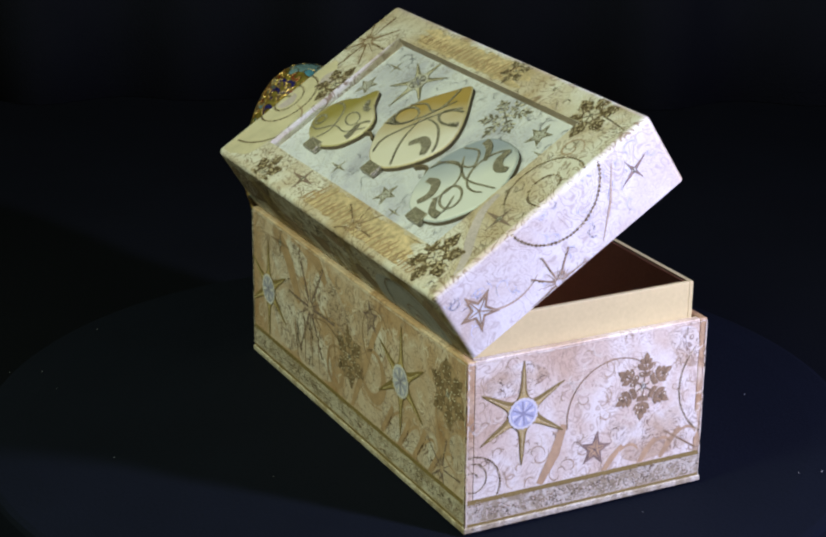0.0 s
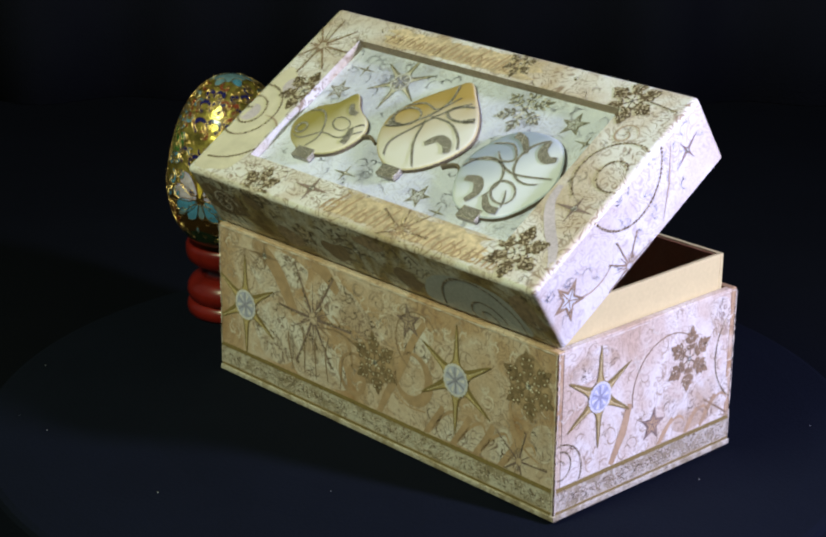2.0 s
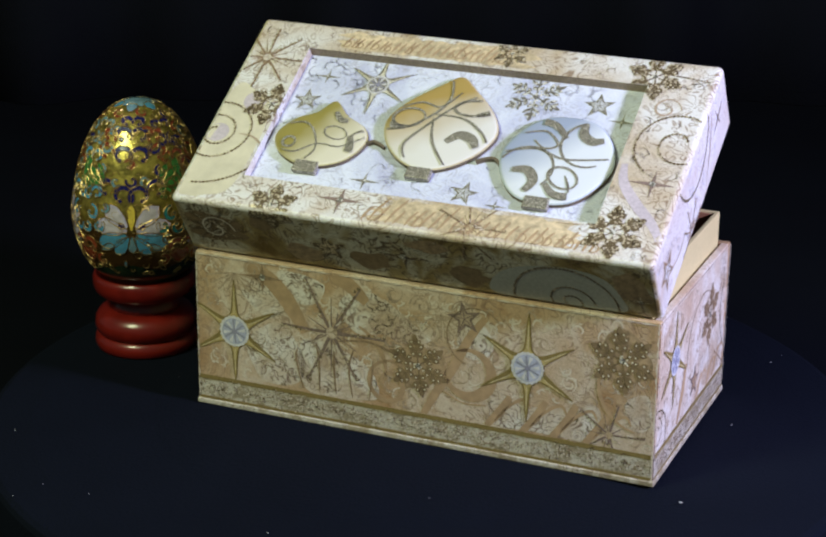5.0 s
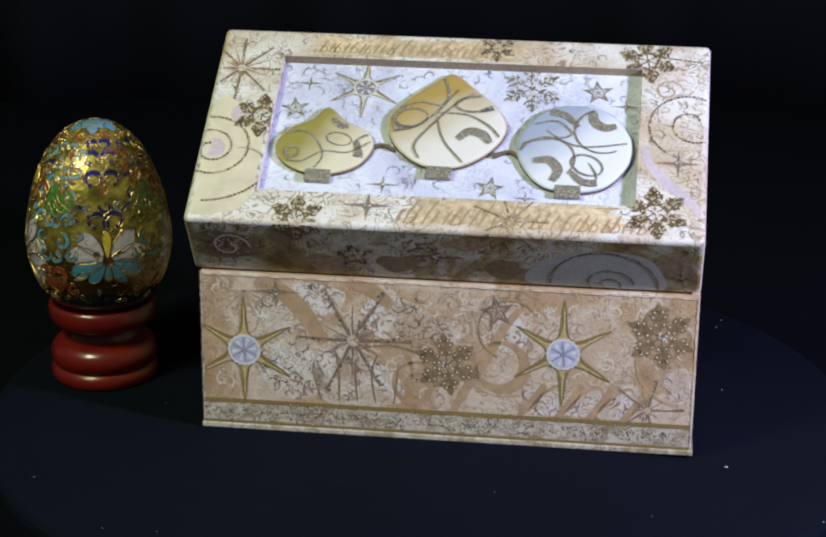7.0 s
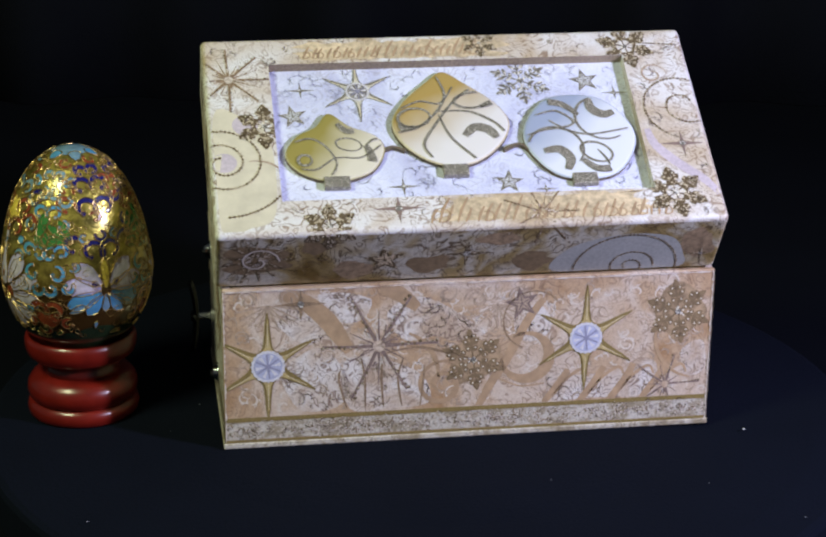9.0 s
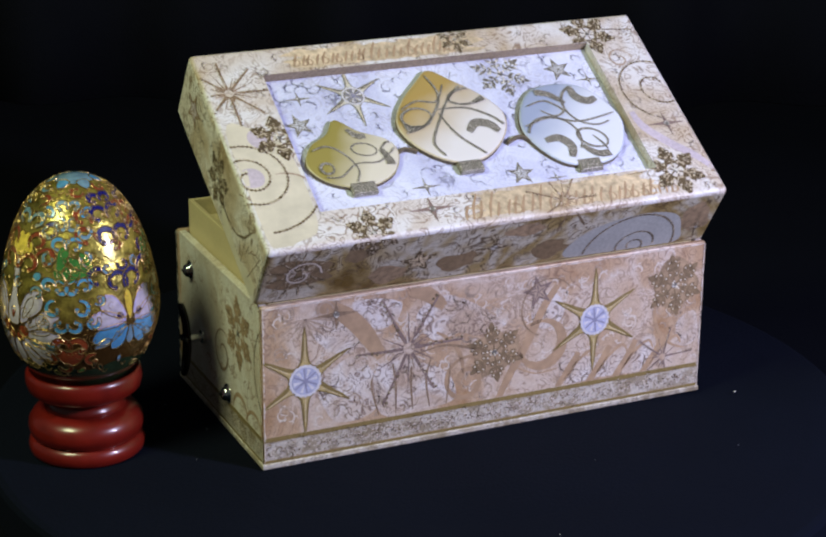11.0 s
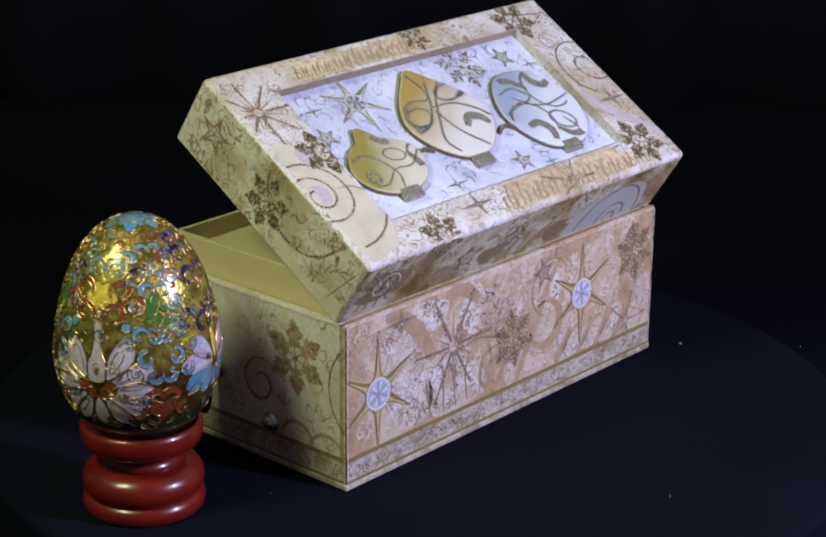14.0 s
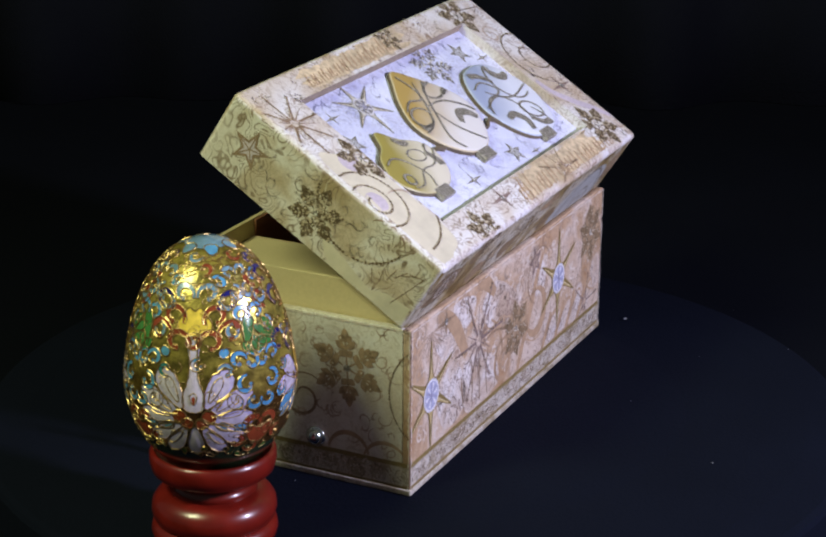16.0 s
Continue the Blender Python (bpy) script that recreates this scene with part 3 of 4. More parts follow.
def box_prints(box):
    def front(u, v, w):
        return (u, BY0 - w, v)

    def right(u, v, w):
        return (BX1 + w, u, v)

    def left(u, v, w):
        return (BX0 - w, -u, v)

    frect = [(BX0 + 0.4, 10.8, BX1 - 0.4, BH - 0.5)]
    srect = [(BY0 + 0.3, 10.8, BY1 - 0.3, BH - 0.5)]
    lrect = [(-BY1 + 0.3, 10.8, -BY0 - 0.3, BH - 0.5)]
    # lace border and olive lines round the foot
    for place, rect in ((front, (BX0, BX1)), (right, (BY0, BY1)), (left, (-BY1, -BY0))):
        full = [(rect[0] + 0.2, 0, rect[1] - 0.2, 60)]
        a, b = rect
        motif("lace_border", box, place, [([(a, 3.0), (b, 3.0), (b, 9.4), (a, 9.4)], LACE, 0)], full, 0.06, "pale speckled lace border")
        motif("border_line", box, place, [([(a, 9.2), (b, 9.2), (b, 10.7), (a, 10.7)], OLIVE, 0)], full, 0.16, "olive border line")
        motif("border_line", box, place, [([(a, 2.0), (b, 2.0), (b, 2.9), (a, 2.9)], OLIVE, 0)], full, 0.16, "olive border line")
        rng = random.Random(int(b))
        flecks = []
        for k in range(int((b - a) * 4.2)):
            x, y, g = rng.uniform(a, b), rng.gauss(6.2, 1.5), rng.uniform(0, 360)
            flecks += [(f, rng.choice((CHIP_EDGE, INK_SOFT, PALE_INK, PALE_INK)), 0) for f in stroke(arc(x, min(8.8, max(3.4, y)), rng.uniform(0.4, 1.0), g, g + rng.uniform(60, 170), 4), 0.34)]
        motif("lace_fleck", box, place, flecks, full, 0.16)
        # paper rubbed pale along the corners and the upper rim
        for x in (a + 0.35, b - 0.35):
            motif("rubbed_edge", box, place, lines([(x, 2 + 0.9 * k) for k in range(59)], lambda s: rng.choice((0.0, 0.15, 0.3, 0.6, 0.9)), PALE_INK), full, 0.3)
        motif("rubbed_edge", box, place, lines([(a + 1 + (b - a - 2) * k / 90, BH - 0.75) for k in range(91)], lambda s: rng.choice((0.05, 0.2, 0.4, 0.7)), PALE_INK), [(a, 0, b, BH - 0.4)], 0.3)
    # front: pale patches, worn script, then the large motifs
    for blob in ([(-62, 50), (-52, 47), (-47, 40), (-52, 35), (-59, 38), (-64, 44)], [(-50, 52), (-40, 52), (-33, 49), (-36, 43), (-42, 42), (-47, 46)],
                 [(-58, 30), (-50, 34), (-44, 29), (-40, 20), (-44, 13), (-55, 12), (-60, 18), (-62, 25)], [(-42, 28), (-34, 30), (-24, 27), (-16, 22), (-14, 13), (-26, 11.5), (-40, 12)],
                 [(-28, 44), (-20, 50), (-10, 47), (0, 40), (4, 36), (-6, 34), (-12, 36), (-22, 35)], [(14, 42), (22, 45), (26, 38), (22, 33), (15, 34)],
                 [(26, 24), (34, 20), (48, 21), (56, 25), (62, 22), (58, 12), (40, 11.5), (26, 12)], [(70, 27), (77, 30), (78, 20), (72, 18)]):
        motif("pale_patch", box, front, [(smooth_outline(blob, 5), PAPER_LIGHT, 0)], frect, 0.03)
    motif("script_stroke", box, front, lines(bend([(-62, 52), (-55, 50), (-48, 44), (-43, 37), (-40, 32)]), taper(6.0, 0.4), TAN_INK), frect, 0.06)
    motif("script_stroke", box, front, lines(bend([(-18, 46), (-24, 51), (-30, 53)]), taper(5.0, 0.5), TAN_INK), frect, 0.06)
    motif("script_stroke", box, front, lines(bend([(23, 47), (18, 40), (12, 28), (6, 18), (2, 10)]), taper(3.2, 0.6), TAN_INK), frect, 0.06)
    motif("script_stroke", box, front, lines(arc(17.5, 27.5, 8.0, 120, -190, 28), lambda t: 1.0 + 3.2 * math.sin(math.pi * t) ** 2, TAN_INK) + lines(bend([(9, 20), (16, 17), (24, 17.5)]), 0.5, TAN_INK), frect, 0.06)
    for x, y in ((30, 22), (42, 22.5), (52, 23), (63, 22)):
        motif("script_stroke", box, front, lines(bend([(x + 2, y), (x - 1, 17), (x - 6, 10.5)]), taper(2.8, 0.6), TAN_INK) + lines(bend([(x - 3, 13), (x + 2, 19), (x + 7, 22), (x + 9, 19)]), taper(1.1, 0.3), TAN_INK), frect, 0.06)
    motif("swirl", box, front, lines(spiral(-10, 19, 8.5, 2.0, 60, 1.5), taper(1.8, 0.3), TAN_INK), frect, 0.06)
    motif("swirl", box, front, lines(arc(-28, 22, 17, 65, -5, 18), taper(1.6, 0.3), TAN_INK), frect, 0.06)
    motif("scroll_work", box, front, scrolls((-78, 12, 78, 53), 190, 3, INK_PALE, (1.4, 3.8), 0.6), frect, 0.08)
    motif("scroll_work", box, front, scrolls((-78, 12, 78, 53), 130, 8, PALE_INK, (1.4, 3.6), 0.6), frect, 0.07)
    motif("stem_print", box, front, [q for k in range(0, 9, 2) for q in lines(bend([(-43 + 3.4 * k, 30 - 0.25 * (k - 4) ** 2), (-42.5 + 3.2 * k + (k % 3 - 1), 22), (-41 + 3.0 * k + (k % 2) * 1.6, 12)]), taper(0.75, 0.3), INK_SOFT)], frect, 0.09)
    for cx, cy in ((-66, 50), (8, 47)):
        fan = [q for k in range(9) for q in lines(bend([(cx, cy - 1), on_circle(cx, cy, 5, 200 + 17.5 * k), on_circle(cx + (k - 4) * 0.5, cy, 9.5, 200 + 17.5 * k)]), taper(0.6, 0.2), INK_PALE)]
        fan += [q for f in (-1, 1) for rr in (4.4, 3.0) for q in lines(spiral(cx + f * 6.5, cy + 1, rr, 0.8, 90 - 90 * f, f * 1.1, 18), 0.5, INK_PALE)]
        motif("fan_print", box, front, fan, frect, 0.09)
    motif("star_print", box, front, star_six(-66.3, 28.3, 18.0), frect)
    motif("star_print", box, front, star_six(37.5, 32.9, 18.0), frect)
    motif("snowflake_print", box, front, snowflake(0.3, 27.2, 10.8, BLUR_INK, leafy=1.3, tilt=8, halo=True), frect)
    motif("snowflake_print", box, front, snowflake(68.2, 40.6, 11.2, BLUR_INK, leafy=1.3, tilt=8, halo=True), frect)
    motif("burst_print", box, front, burst(-30.5, 33.5, 20, MAUVE_DARK, rays=12, seed=5), frect)
    motif("burst_print", box, front, burst(65, 15, 12, MAUVE_DARK, rays=10, seed=6), frect)
    motif("arc_print", box, front, lines(bend([(-28, 31), (-18, 32.5), (-8, 30), (0, 27)]), taper(0.9), INK_SOFT), frect)
    motif("arc_print", box, front, lines(arc(20, 40, 10, 40, 250, 20), 0.45, INK_SOFT), frect)
    motif("arc_print", box, front, lines(arc(76, 32, 15, 150, 260, 18), taper(1.3), TAN_INK), frect)
    motif("star_print", box, front, star_five(16.0, 46.0, 6.0, 12, MAUVE_DARK, INK_PALE), frect)
    motif("star_print", box, front, star_four(-55.6, 49.0, 8.5), frect)
    # right end
    motif("script_stroke", box, right, lines([(-8, 29), (-11, 20), (-16, 11)], taper(3.6, 0.6), TAN_INK), srect, 0.05)
    for a in ((13, 18, 6, 10), (25, 18, 19, 10), (34, 20, 27, 11)):
        motif("script_stroke", box, right, lines([(a[0], a[1]), ((a[0] + a[2]) / 2 - 0.5, (a[1] + a[3]) / 2), (a[2], a[3])], taper(2.2, 0.6), TAN_INK) + lines(arc(a[0] + 2.5, a[1] - 4, 3.6, 150, 20, 8), taper(1.0), TAN_INK), srect, 0.05)
    motif("scroll_work", box, right, scrolls((-40, 12, 40, 53), 70, 13, INK_PALE, (1.6, 3.8), 0.5), srect, 0.08)
    motif("scroll_work", box, right, scrolls((-40, 12, 40, 53), 60, 14, PALE_INK, (1.6, 3.8), 0.6), srect, 0.06)
    for blob in ([(8, 27), (16, 24), (26, 27), (38, 26), (40, 16), (28, 12), (14, 13)], [(-34, 48), (-22, 52), (-14, 47), (-20, 43), (-32, 42)], [(28, 52), (38, 52), (39, 40), (33, 42)]):
        motif("pale_patch", box, right, [(smooth_outline(blob, 5), PAPER_LIGHT, 0)], srect, 0.03)
    motif("bead_string", box, right, beads(spiral(-39, 17, 5.5, 2.0, 90, -1.2, 24), 0.32), srect)
    motif("star_print", box, right, star_six(-22.4, 35.5, 16.5), srect)
    motif("snowflake_print", box, right, snowflake(19.8, 36.2, 11.0, INK_SOFT, leafy=1.25, tilt=-4), srect)
    motif("star_print", box, right, star_five(3.2, 18.6, 6.0, -8, MAUVE_DARK, TAN_INK), srect)
    motif("bead_string", box, right, beads(arc(52, 33, 19, 140, 235, 20), 0.38), srect)
    motif("bead_string", box, right, beads(arc(-39, 15, 9.5, -40, 120, 16), 0.38), srect)
    motif("arc_print", box, right, lines(arc(10, 30, 17, 60, 190, 20), 0.4, INK_SOFT), srect)
    motif("arc_print", box, right, lines([(28, 20), (40, 12)], 0.6, INK_SOFT), srect)
    # left end, where the winding key sits
    motif("scroll_work", box, left, scrolls((-40, 12, 40, 53), 60, 23, INK_PALE, (1.6, 4.0), 0.5), lrect, 0.08)
    motif("snowflake_print", box, left, snowflake(19.6, 38.6, 12.8, HALO, leafy=1.4, tilt=4), lrect)
    motif("bead_string", box, left, beads(arc(52, 33, 18, 120, 250, 20), 0.36), lrect)
    motif("script_stroke", box, left, lines(arc(20, 10, 7, 180, 0, 14), taper(1.6), TAN_INK) + lines(arc(33, 8, 8, 170, 30, 14), taper(1.4), TAN_INK), lrect, 0.05)
    motif("swirl", box, left, lines(spiral(4, 26, 9, 2, 30, 1.4), taper(1.0), INK_SOFT), lrect)


def key_and_screws(box):
    for y, z in ((27.2, 44.5), (-8.6, 13.4)):
        bm = lathe([(0, 0), (3.4, 0), (3.4, 0.5), (2.5, 0.8), (2.4, 1.2), (2.0, 2.1), (1.1, 2.6), (0, 2.7)], 24)
        bmesh.ops.rotate(bm, verts=bm.verts, matrix=Matrix.Rotation(radians(-90), 3, "Y"))
        bmesh.ops.translate(bm, verts=bm.verts, vec=(BX0 - 0.05, y, z))
        screw = part("screw", bm, CHROME, box, "chrome domed screw", smooth=True)
        part("screw_slot", block(BX0 - 2.95, y - 1.5, z - 0.25, BX0 - 2.55, y + 1.5, z + 0.25), DARK_STEEL, screw)
    y, z = 14.6, 25.0
    bm = lathe([(0, 0), (2.4, 0), (2.4, 1.2), (1.3, 1.4), (1.3, 6.2), (0, 6.2)], 20)
    bmesh.ops.rotate(bm, verts=bm.verts, matrix=Matrix.Rotation(radians(-90), 3, "Y"))
    bmesh.ops.translate(bm, verts=bm.verts, vec=(BX0 - 0.05, y, z))
    key = part("winding_key", bm, CHROME, box, "chrome winding key", smooth=False)
    bm = bmesh.new()
    pts = [(BX0 - 7.0 - 0.8 * math.cos(2 * a), y + 3.0 * math.sin(a) * (0.55 + 0.45 * math.cos(a) ** 2), z + 12.2 * math.cos(a)) for a in [2 * math.pi * k / 36 for k in range(36)]]
    tube(bm, pts, 1.0, 8, closed=True)
    tube(bm, [(BX0 - 7.0, y - 2.6, z), (BX0 - 7.0, y + 2.6, z)], 1.2, 8)
    part("wing", bm, DARKENED_CHROME, key, "chrome wing, coloured dark for the black room it mirrors", smooth=True)


def lid_prints(lid):
    def drop(*beyond):
        """How far the rounded edge falls away past the flat of a face."""
        d = min(LROUND * 0.92, max(0.0, *beyond))
        return LROUND - math.sqrt(LROUND * LROUND - d * d)

    def top(u, v, w):
        return (u, v, w - drop(abs(u) - LW / 2 + LROUND, LROUND - v, v - LD + LROUND))

    def floor(u, v, w):
        return (u, v, -RDEEP + 0.2 + w)

    def front(u, v, w):
        return (u, drop(abs(u) - LW / 2 + LROUND, v + LROUND) - w, v)

    def right(u, v, w):
        return (LW / 2 + w - drop(LROUND - u, u - LD + LROUND, v + LROUND), u, v)

    def left(u, v, w):
        return (-LW / 2 - w + drop(LROUND + u, -u - LD + LROUND, v + LROUND), -u, v)

    e = LW / 2 - 0.9
    frame_rects = [(-e, 0.9, e, RV0 - 0.1), (-e, RV1 + 0.1, e, LD - 0.9), (-e, RV0 - 0.1, RX0 - 0.1, RV1 + 0.1), (RX1 + 0.1, RV0 - 0.1, e, RV1 + 0.1)]
    inside = [(RX0 + 0.3, RV0 + 0.3, RX1 - 0.3, RV1 - 0.3)]
    fr = [(-e, -LH + 0.2, e, -0.9)]
    rr = [(0.9, -LH + 0.2, LD - 0.9, -0.9)]
    lr = [(-LD + 0.9, -LH + 0.2, -0.9, -0.9)]
    # frame
    flat = [(-LW / 2 + LROUND, LROUND, RX0 - 0.2, LD - LROUND)]
    T = lambda name, shapes, lift=0.10, rects=frame_rects: motif(name, lid, top, shapes, rects, lift)
    T("yellow_wash", [(smooth_outline([(-79, 3), (-70, 3), (-63, 6), (-61, 16), (-61, 34), (-64, 45), (-70, 49), (-79, 49)], 5), YELLOW_WASH, 0)], 0.02, flat)
    T("scroll_work", scrolls((-80, 1, 80, 82), 210, 31, FRAME_CURL, (1.2, 3.2), 0.55), 0.05)
    T("scroll_work", scrolls((-80, 1, 80, 82), 220, 32, PALE_INK, (1.4, 3.4), 0.55), 0.04)
    for u0, u1, v0, v1, seed in ((-10, 56, 2.4, 12.4, 5), (-48, 19, 72.4, 80.9, 6)):
        rng = random.Random(seed)
        lower = [(u0 + (u1 - u0) * k / 30, v0 + rng.uniform(-0.3, 0.5)) for k in range(31)]
        upper = [(u1 - (u1 - u0) * k / 30, v1 + rng.uniform(-1.2, 0.4)) for k in range(31)]
        ends = [[(u + rng.uniform(-4.5, 4.5), v0 + (v1 - v0) * k / 7) for k in range(1, 7)] for u in (u1, u0)]
        T("ochre_wash", [(lower + ends[0] + upper + ends[1][::-1], OCHRE_WASH, 0)], 0.03)
    T("lettering", bars(-14, 62, 2.2, 10.0, 2, gap=2.9))
    T("lettering", bars(-48, 8, 73.4, 7.4, 3, gap=2.3))
    T("burst_print", burst(-73.0, 64.8, 15, INK_SOFT, 16, 7))
    T("burst_print", burst(21.5, 5.0, 13, INK_SOFT, 14, 9))
    T("snowflake_print", snowflake(-62.9, 44.2, 9.5, leafy=1.7))
    T("snowflake_print", snowflake(-45.6, 2.6, 9.0, leafy=1.7))
    T("snowflake_print", snowflake(61.0, 75.0, 10.0, leafy=1.7, tilt=10))
    T("snowflake_print", snowflake(65.7, 11.0, 10.5, leafy=1.7, tilt=6))
    T("snowflake_print", snowflake(11.4, 78.4, 6.5, leafy=1.3))
    T("star_print", star_four(-23.6, 8.6, 8.5, MAUVE_DARK))
    T("star_print", star_four(72.1, 31.3, 8.0, MAUVE_DARK))
    T("mauve_ribbon", lines(bend([(61.5, 38), (63, 31), (69, 23), (76, 16), (80, 10)]), taper(3.6, 0.45), MAUVE_INK), 0.05)
    T("mauve_spot", [(disc(-69, 45, 4.2), MAUVE_INK, 0)], 0.05)
    T("mauve_spot", [(disc(-76.5, 29.5, 4.0), MAUVE_INK, 0)], 0.05)
    T("bead_string", beads(spiral(-77.0, 29.3, 13.5, 2.2, 100, -2.0, 60), 0.52))
    T("bead_string", beads(arc(-77, 29.5, 22, -20, -88, 20), 0.52))
    T("bead_string", beads(spiral(76.0, 48.2, 14.8, 2.6, -120, -1.6, 60), 0.5))
    T("bead_string", beads([(66, 76.5), (72, 76), (79, 75.0)], 0.36))
    T("curl_print", lines(arc(-67, 20, 10, 10, 100, 14), taper(0.8), INK_PALE))
    T("curl_print", lines(spiral(68, 62, 5, 1, 0, 1.3, 20), taper(0.8), INK_PALE))
    # recessed panel
    P = lambda name, shapes, lift=0.10: motif(name, lid, floor, shapes, inside, lift)
    P("scroll_work", scrolls((-59, 14, 59, 71), 170, 41, LILAC_PALE, (1.4, 4.0), 0.6), 0.05)
    P("star_print", star_six(-31.1, 60.9, 13.0, FINE_SILVER, STAR_GOLD, FINE_SILVER))
    P("star_print", star_four(-49.8, 62.2, 5.0, FINE_SILVER))
    P("star_print", star_five(-53.1, 51.0, 5.0, 10, FINE_SILVER))
    P("snowflake_print", snowflake(23.7, 63.8, 10.5, STEEL_INK, leafy=0.9, tilt=4))
    P("star_print", star_five(45.4, 63.1, 5.4, 8, FINE_SILVER))
    P("star_print", star_four(54.6, 57.3, 4.8, FINE_SILVER))
    P("star_print", star_five(13.5, 20.5, 5.0, -6, FINE_SILVER))
    P("star_print", star_four(-20.5, 20.0, 5.6, FINE_SILVER))
    P("star_print", star_four(25.0, 17.0, 4.0, FINE_SILVER))
    # front wall
    wall = [(-LW / 2 + LROUND, -LH + 0.2, LW / 2 - LROUND, -LROUND)]
    F = lambda name, shapes, lift=0.10, rects=fr: motif(name, lid, front, shapes, rects, lift)
    F("scroll_work", scrolls((-80, -23, 80, -1), 120, 51, INK_SOFT, (1.4, 3.6), 0.35), 0.05)
    F("dark_bloom", burst(-68.6, -12, 12, INK, 26, 11) + lines(spiral(-68, -13, 7, 1, 0, 1.2, 16), 0.6, PALE_INK, 2))
    F("snowflake_print", snowflake(-45.6, 1.0, 9.0, leafy=1.7))
    F("star_print", star_five(-28.0, -14.5, 7.0, 6, INK, OCHRE_WASH))
    F("star_print", star_four(-1.8, -13.1, 9.5, INK))
    F("grey_patch", [(smooth_outline([(27, -24), (29, -15), (38, -9), (52, -6.5), (64, -9), (69, -17), (69, -24.5), (48, -25)], 5), GREY_INK, 0)], 0.04)
    F("bead_string", beads(arc(50.7, -24.0, 17.0, 0, 180, 30), 0.5))
    F("bead_string", beads(spiral(52.0, -23.0, 8.2, 1.4, 0, 1.6, 40), 0.45))
    for k, (u, v, w, h) in enumerate(((-68, -13, 13, 9), (-38, -19, 9, 5), (-14, -18, 10, 6), (8, -6, 9, 4), (20, -18, 8, 6), (73, -13, 8, 9), (-50, -7, 7, 4))):
        rng = random.Random(80 + k)
        F("dark_patch", [(smooth_outline([(u + w * rng.uniform(0.55, 1.0) * math.cos(radians(30 * q)), v + h * rng.uniform(0.55, 1.0) * math.sin(radians(30 * q))) for q in range(12)], 4), HALO if k % 2 else BLUR_INK, 0)], 0.03, wall)
    F("star_print", star_four(75.2, -17.9, 5.5, INK))
    F("burst_print", burst(21.5, 2.5, 13, INK_SOFT, 14, 9))
    # ends
    R = lambda name, shapes, lift=0.10: motif(name, lid, right, shapes, rr, lift)
    R("scroll_work", scrolls((1, -23, 81, -1), 40, 61, LILAC_PALE, (1.4, 3.4), 0.45), 0.05)
    R("star_print", star_five(9.5, -13.5, 7.0, 14))
    R("burst_print", burst(34, -24, 11, INK_SOFT, 16, 13))
    R("bead_string", beads(arc(46, 3.0, 17, 190, 350, 30), 0.52))
    R("star_print", star_four(71, -11, 6.5, MAUVE_DARK, 20))
    R("curl_print", lines(arc(22, -3, 16, 200, 300, 16), taper(0.7), INK_PALE))
    R("curl_print", lines([(52, -23), (60, -14), (66, -4)], taper(0.8), INK_PALE))
    L = lambda name, shapes, lift=0.10: motif(name, lid, left, shapes, lr, lift)
    L("yellow_wash", [(smooth_outline([(-44, -2), (-30, -1), (-10, -1), (-2, -2), (-2, -23), (-14, -24.6), (-30, -24.6), (-38, -16)], 5), YELLOW_WASH, 0)], 0.02)
    L("scroll_work", scrolls((-81, -23, -1, -1), 45, 71, FRAME_CURL, (1.4, 3.6), 0.5), 0.05)
    L("star_print", star_five(-70, -12, 7.0, 0, INK_SOFT, MAUVE_INK))
    L("snowflake_print", snowflake(-42, -14, 9.5, leafy=1.4))
    L("bead_string", beads(arc(-29.5, -1.0, 17, 190, 345, 30), 0.52))
    L("branch_print", [q for k in range(6) for q in lines([(-16 + 1.6 * k, -20 + 2.2 * k), on_circle(-16 + 1.6 * k, -20 + 2.2 * k, 5, 120 - 20 * k)], taper(1.0), INK_SOFT)])
    L("curl_print", lines([(-8, -21), (-3, -6)], taper(0.7), INK_SOFT))
    L("curl_print", lines(arc(-20, -8, 8, 30, 140, 12), taper(0.8), INK_SOFT))


# ---- die-cut card ornaments standing proud of the panel ----
def raised_card(name, outline, centre, material, rim, lid, label, thick=1.7, dome=0.45):
    base = -RDEEP + 0.25
    bm = bmesh.new()
    c = Vector(centre)
    rings = []
    for s, z in ((1.0, base), (1.0, base + thick - 0.3), (0.975, base + thick), (0.93, base + thick + dome * 0.25), (0.8, base + thick + dome * 0.5), (0.5, base + thick + dome * 0.85), (0.2, base + thick + dome)):
        rings.append([bm.verts.new((*(c + (Vector(p) - c) * s), z)) for p in outline])
    n = len(outline)
    for i, (a, b) in enumerate(zip(rings, rings[1:])):
        for k in range(n):
            f = bm.faces.new((a[k], a[(k + 1) % n], b[(k + 1) % n], b[k]))
            f.material_index, f.smooth = (1 if i == 0 else 2 if i == 1 else 0), i > 1
    bm.faces.new(rings[-1])
    bmesh.ops.recalc_face_normals(bm, faces=bm.faces)
    return part(name, bm, [material, CHIP_EDGE, rim], lid, label), base + thick


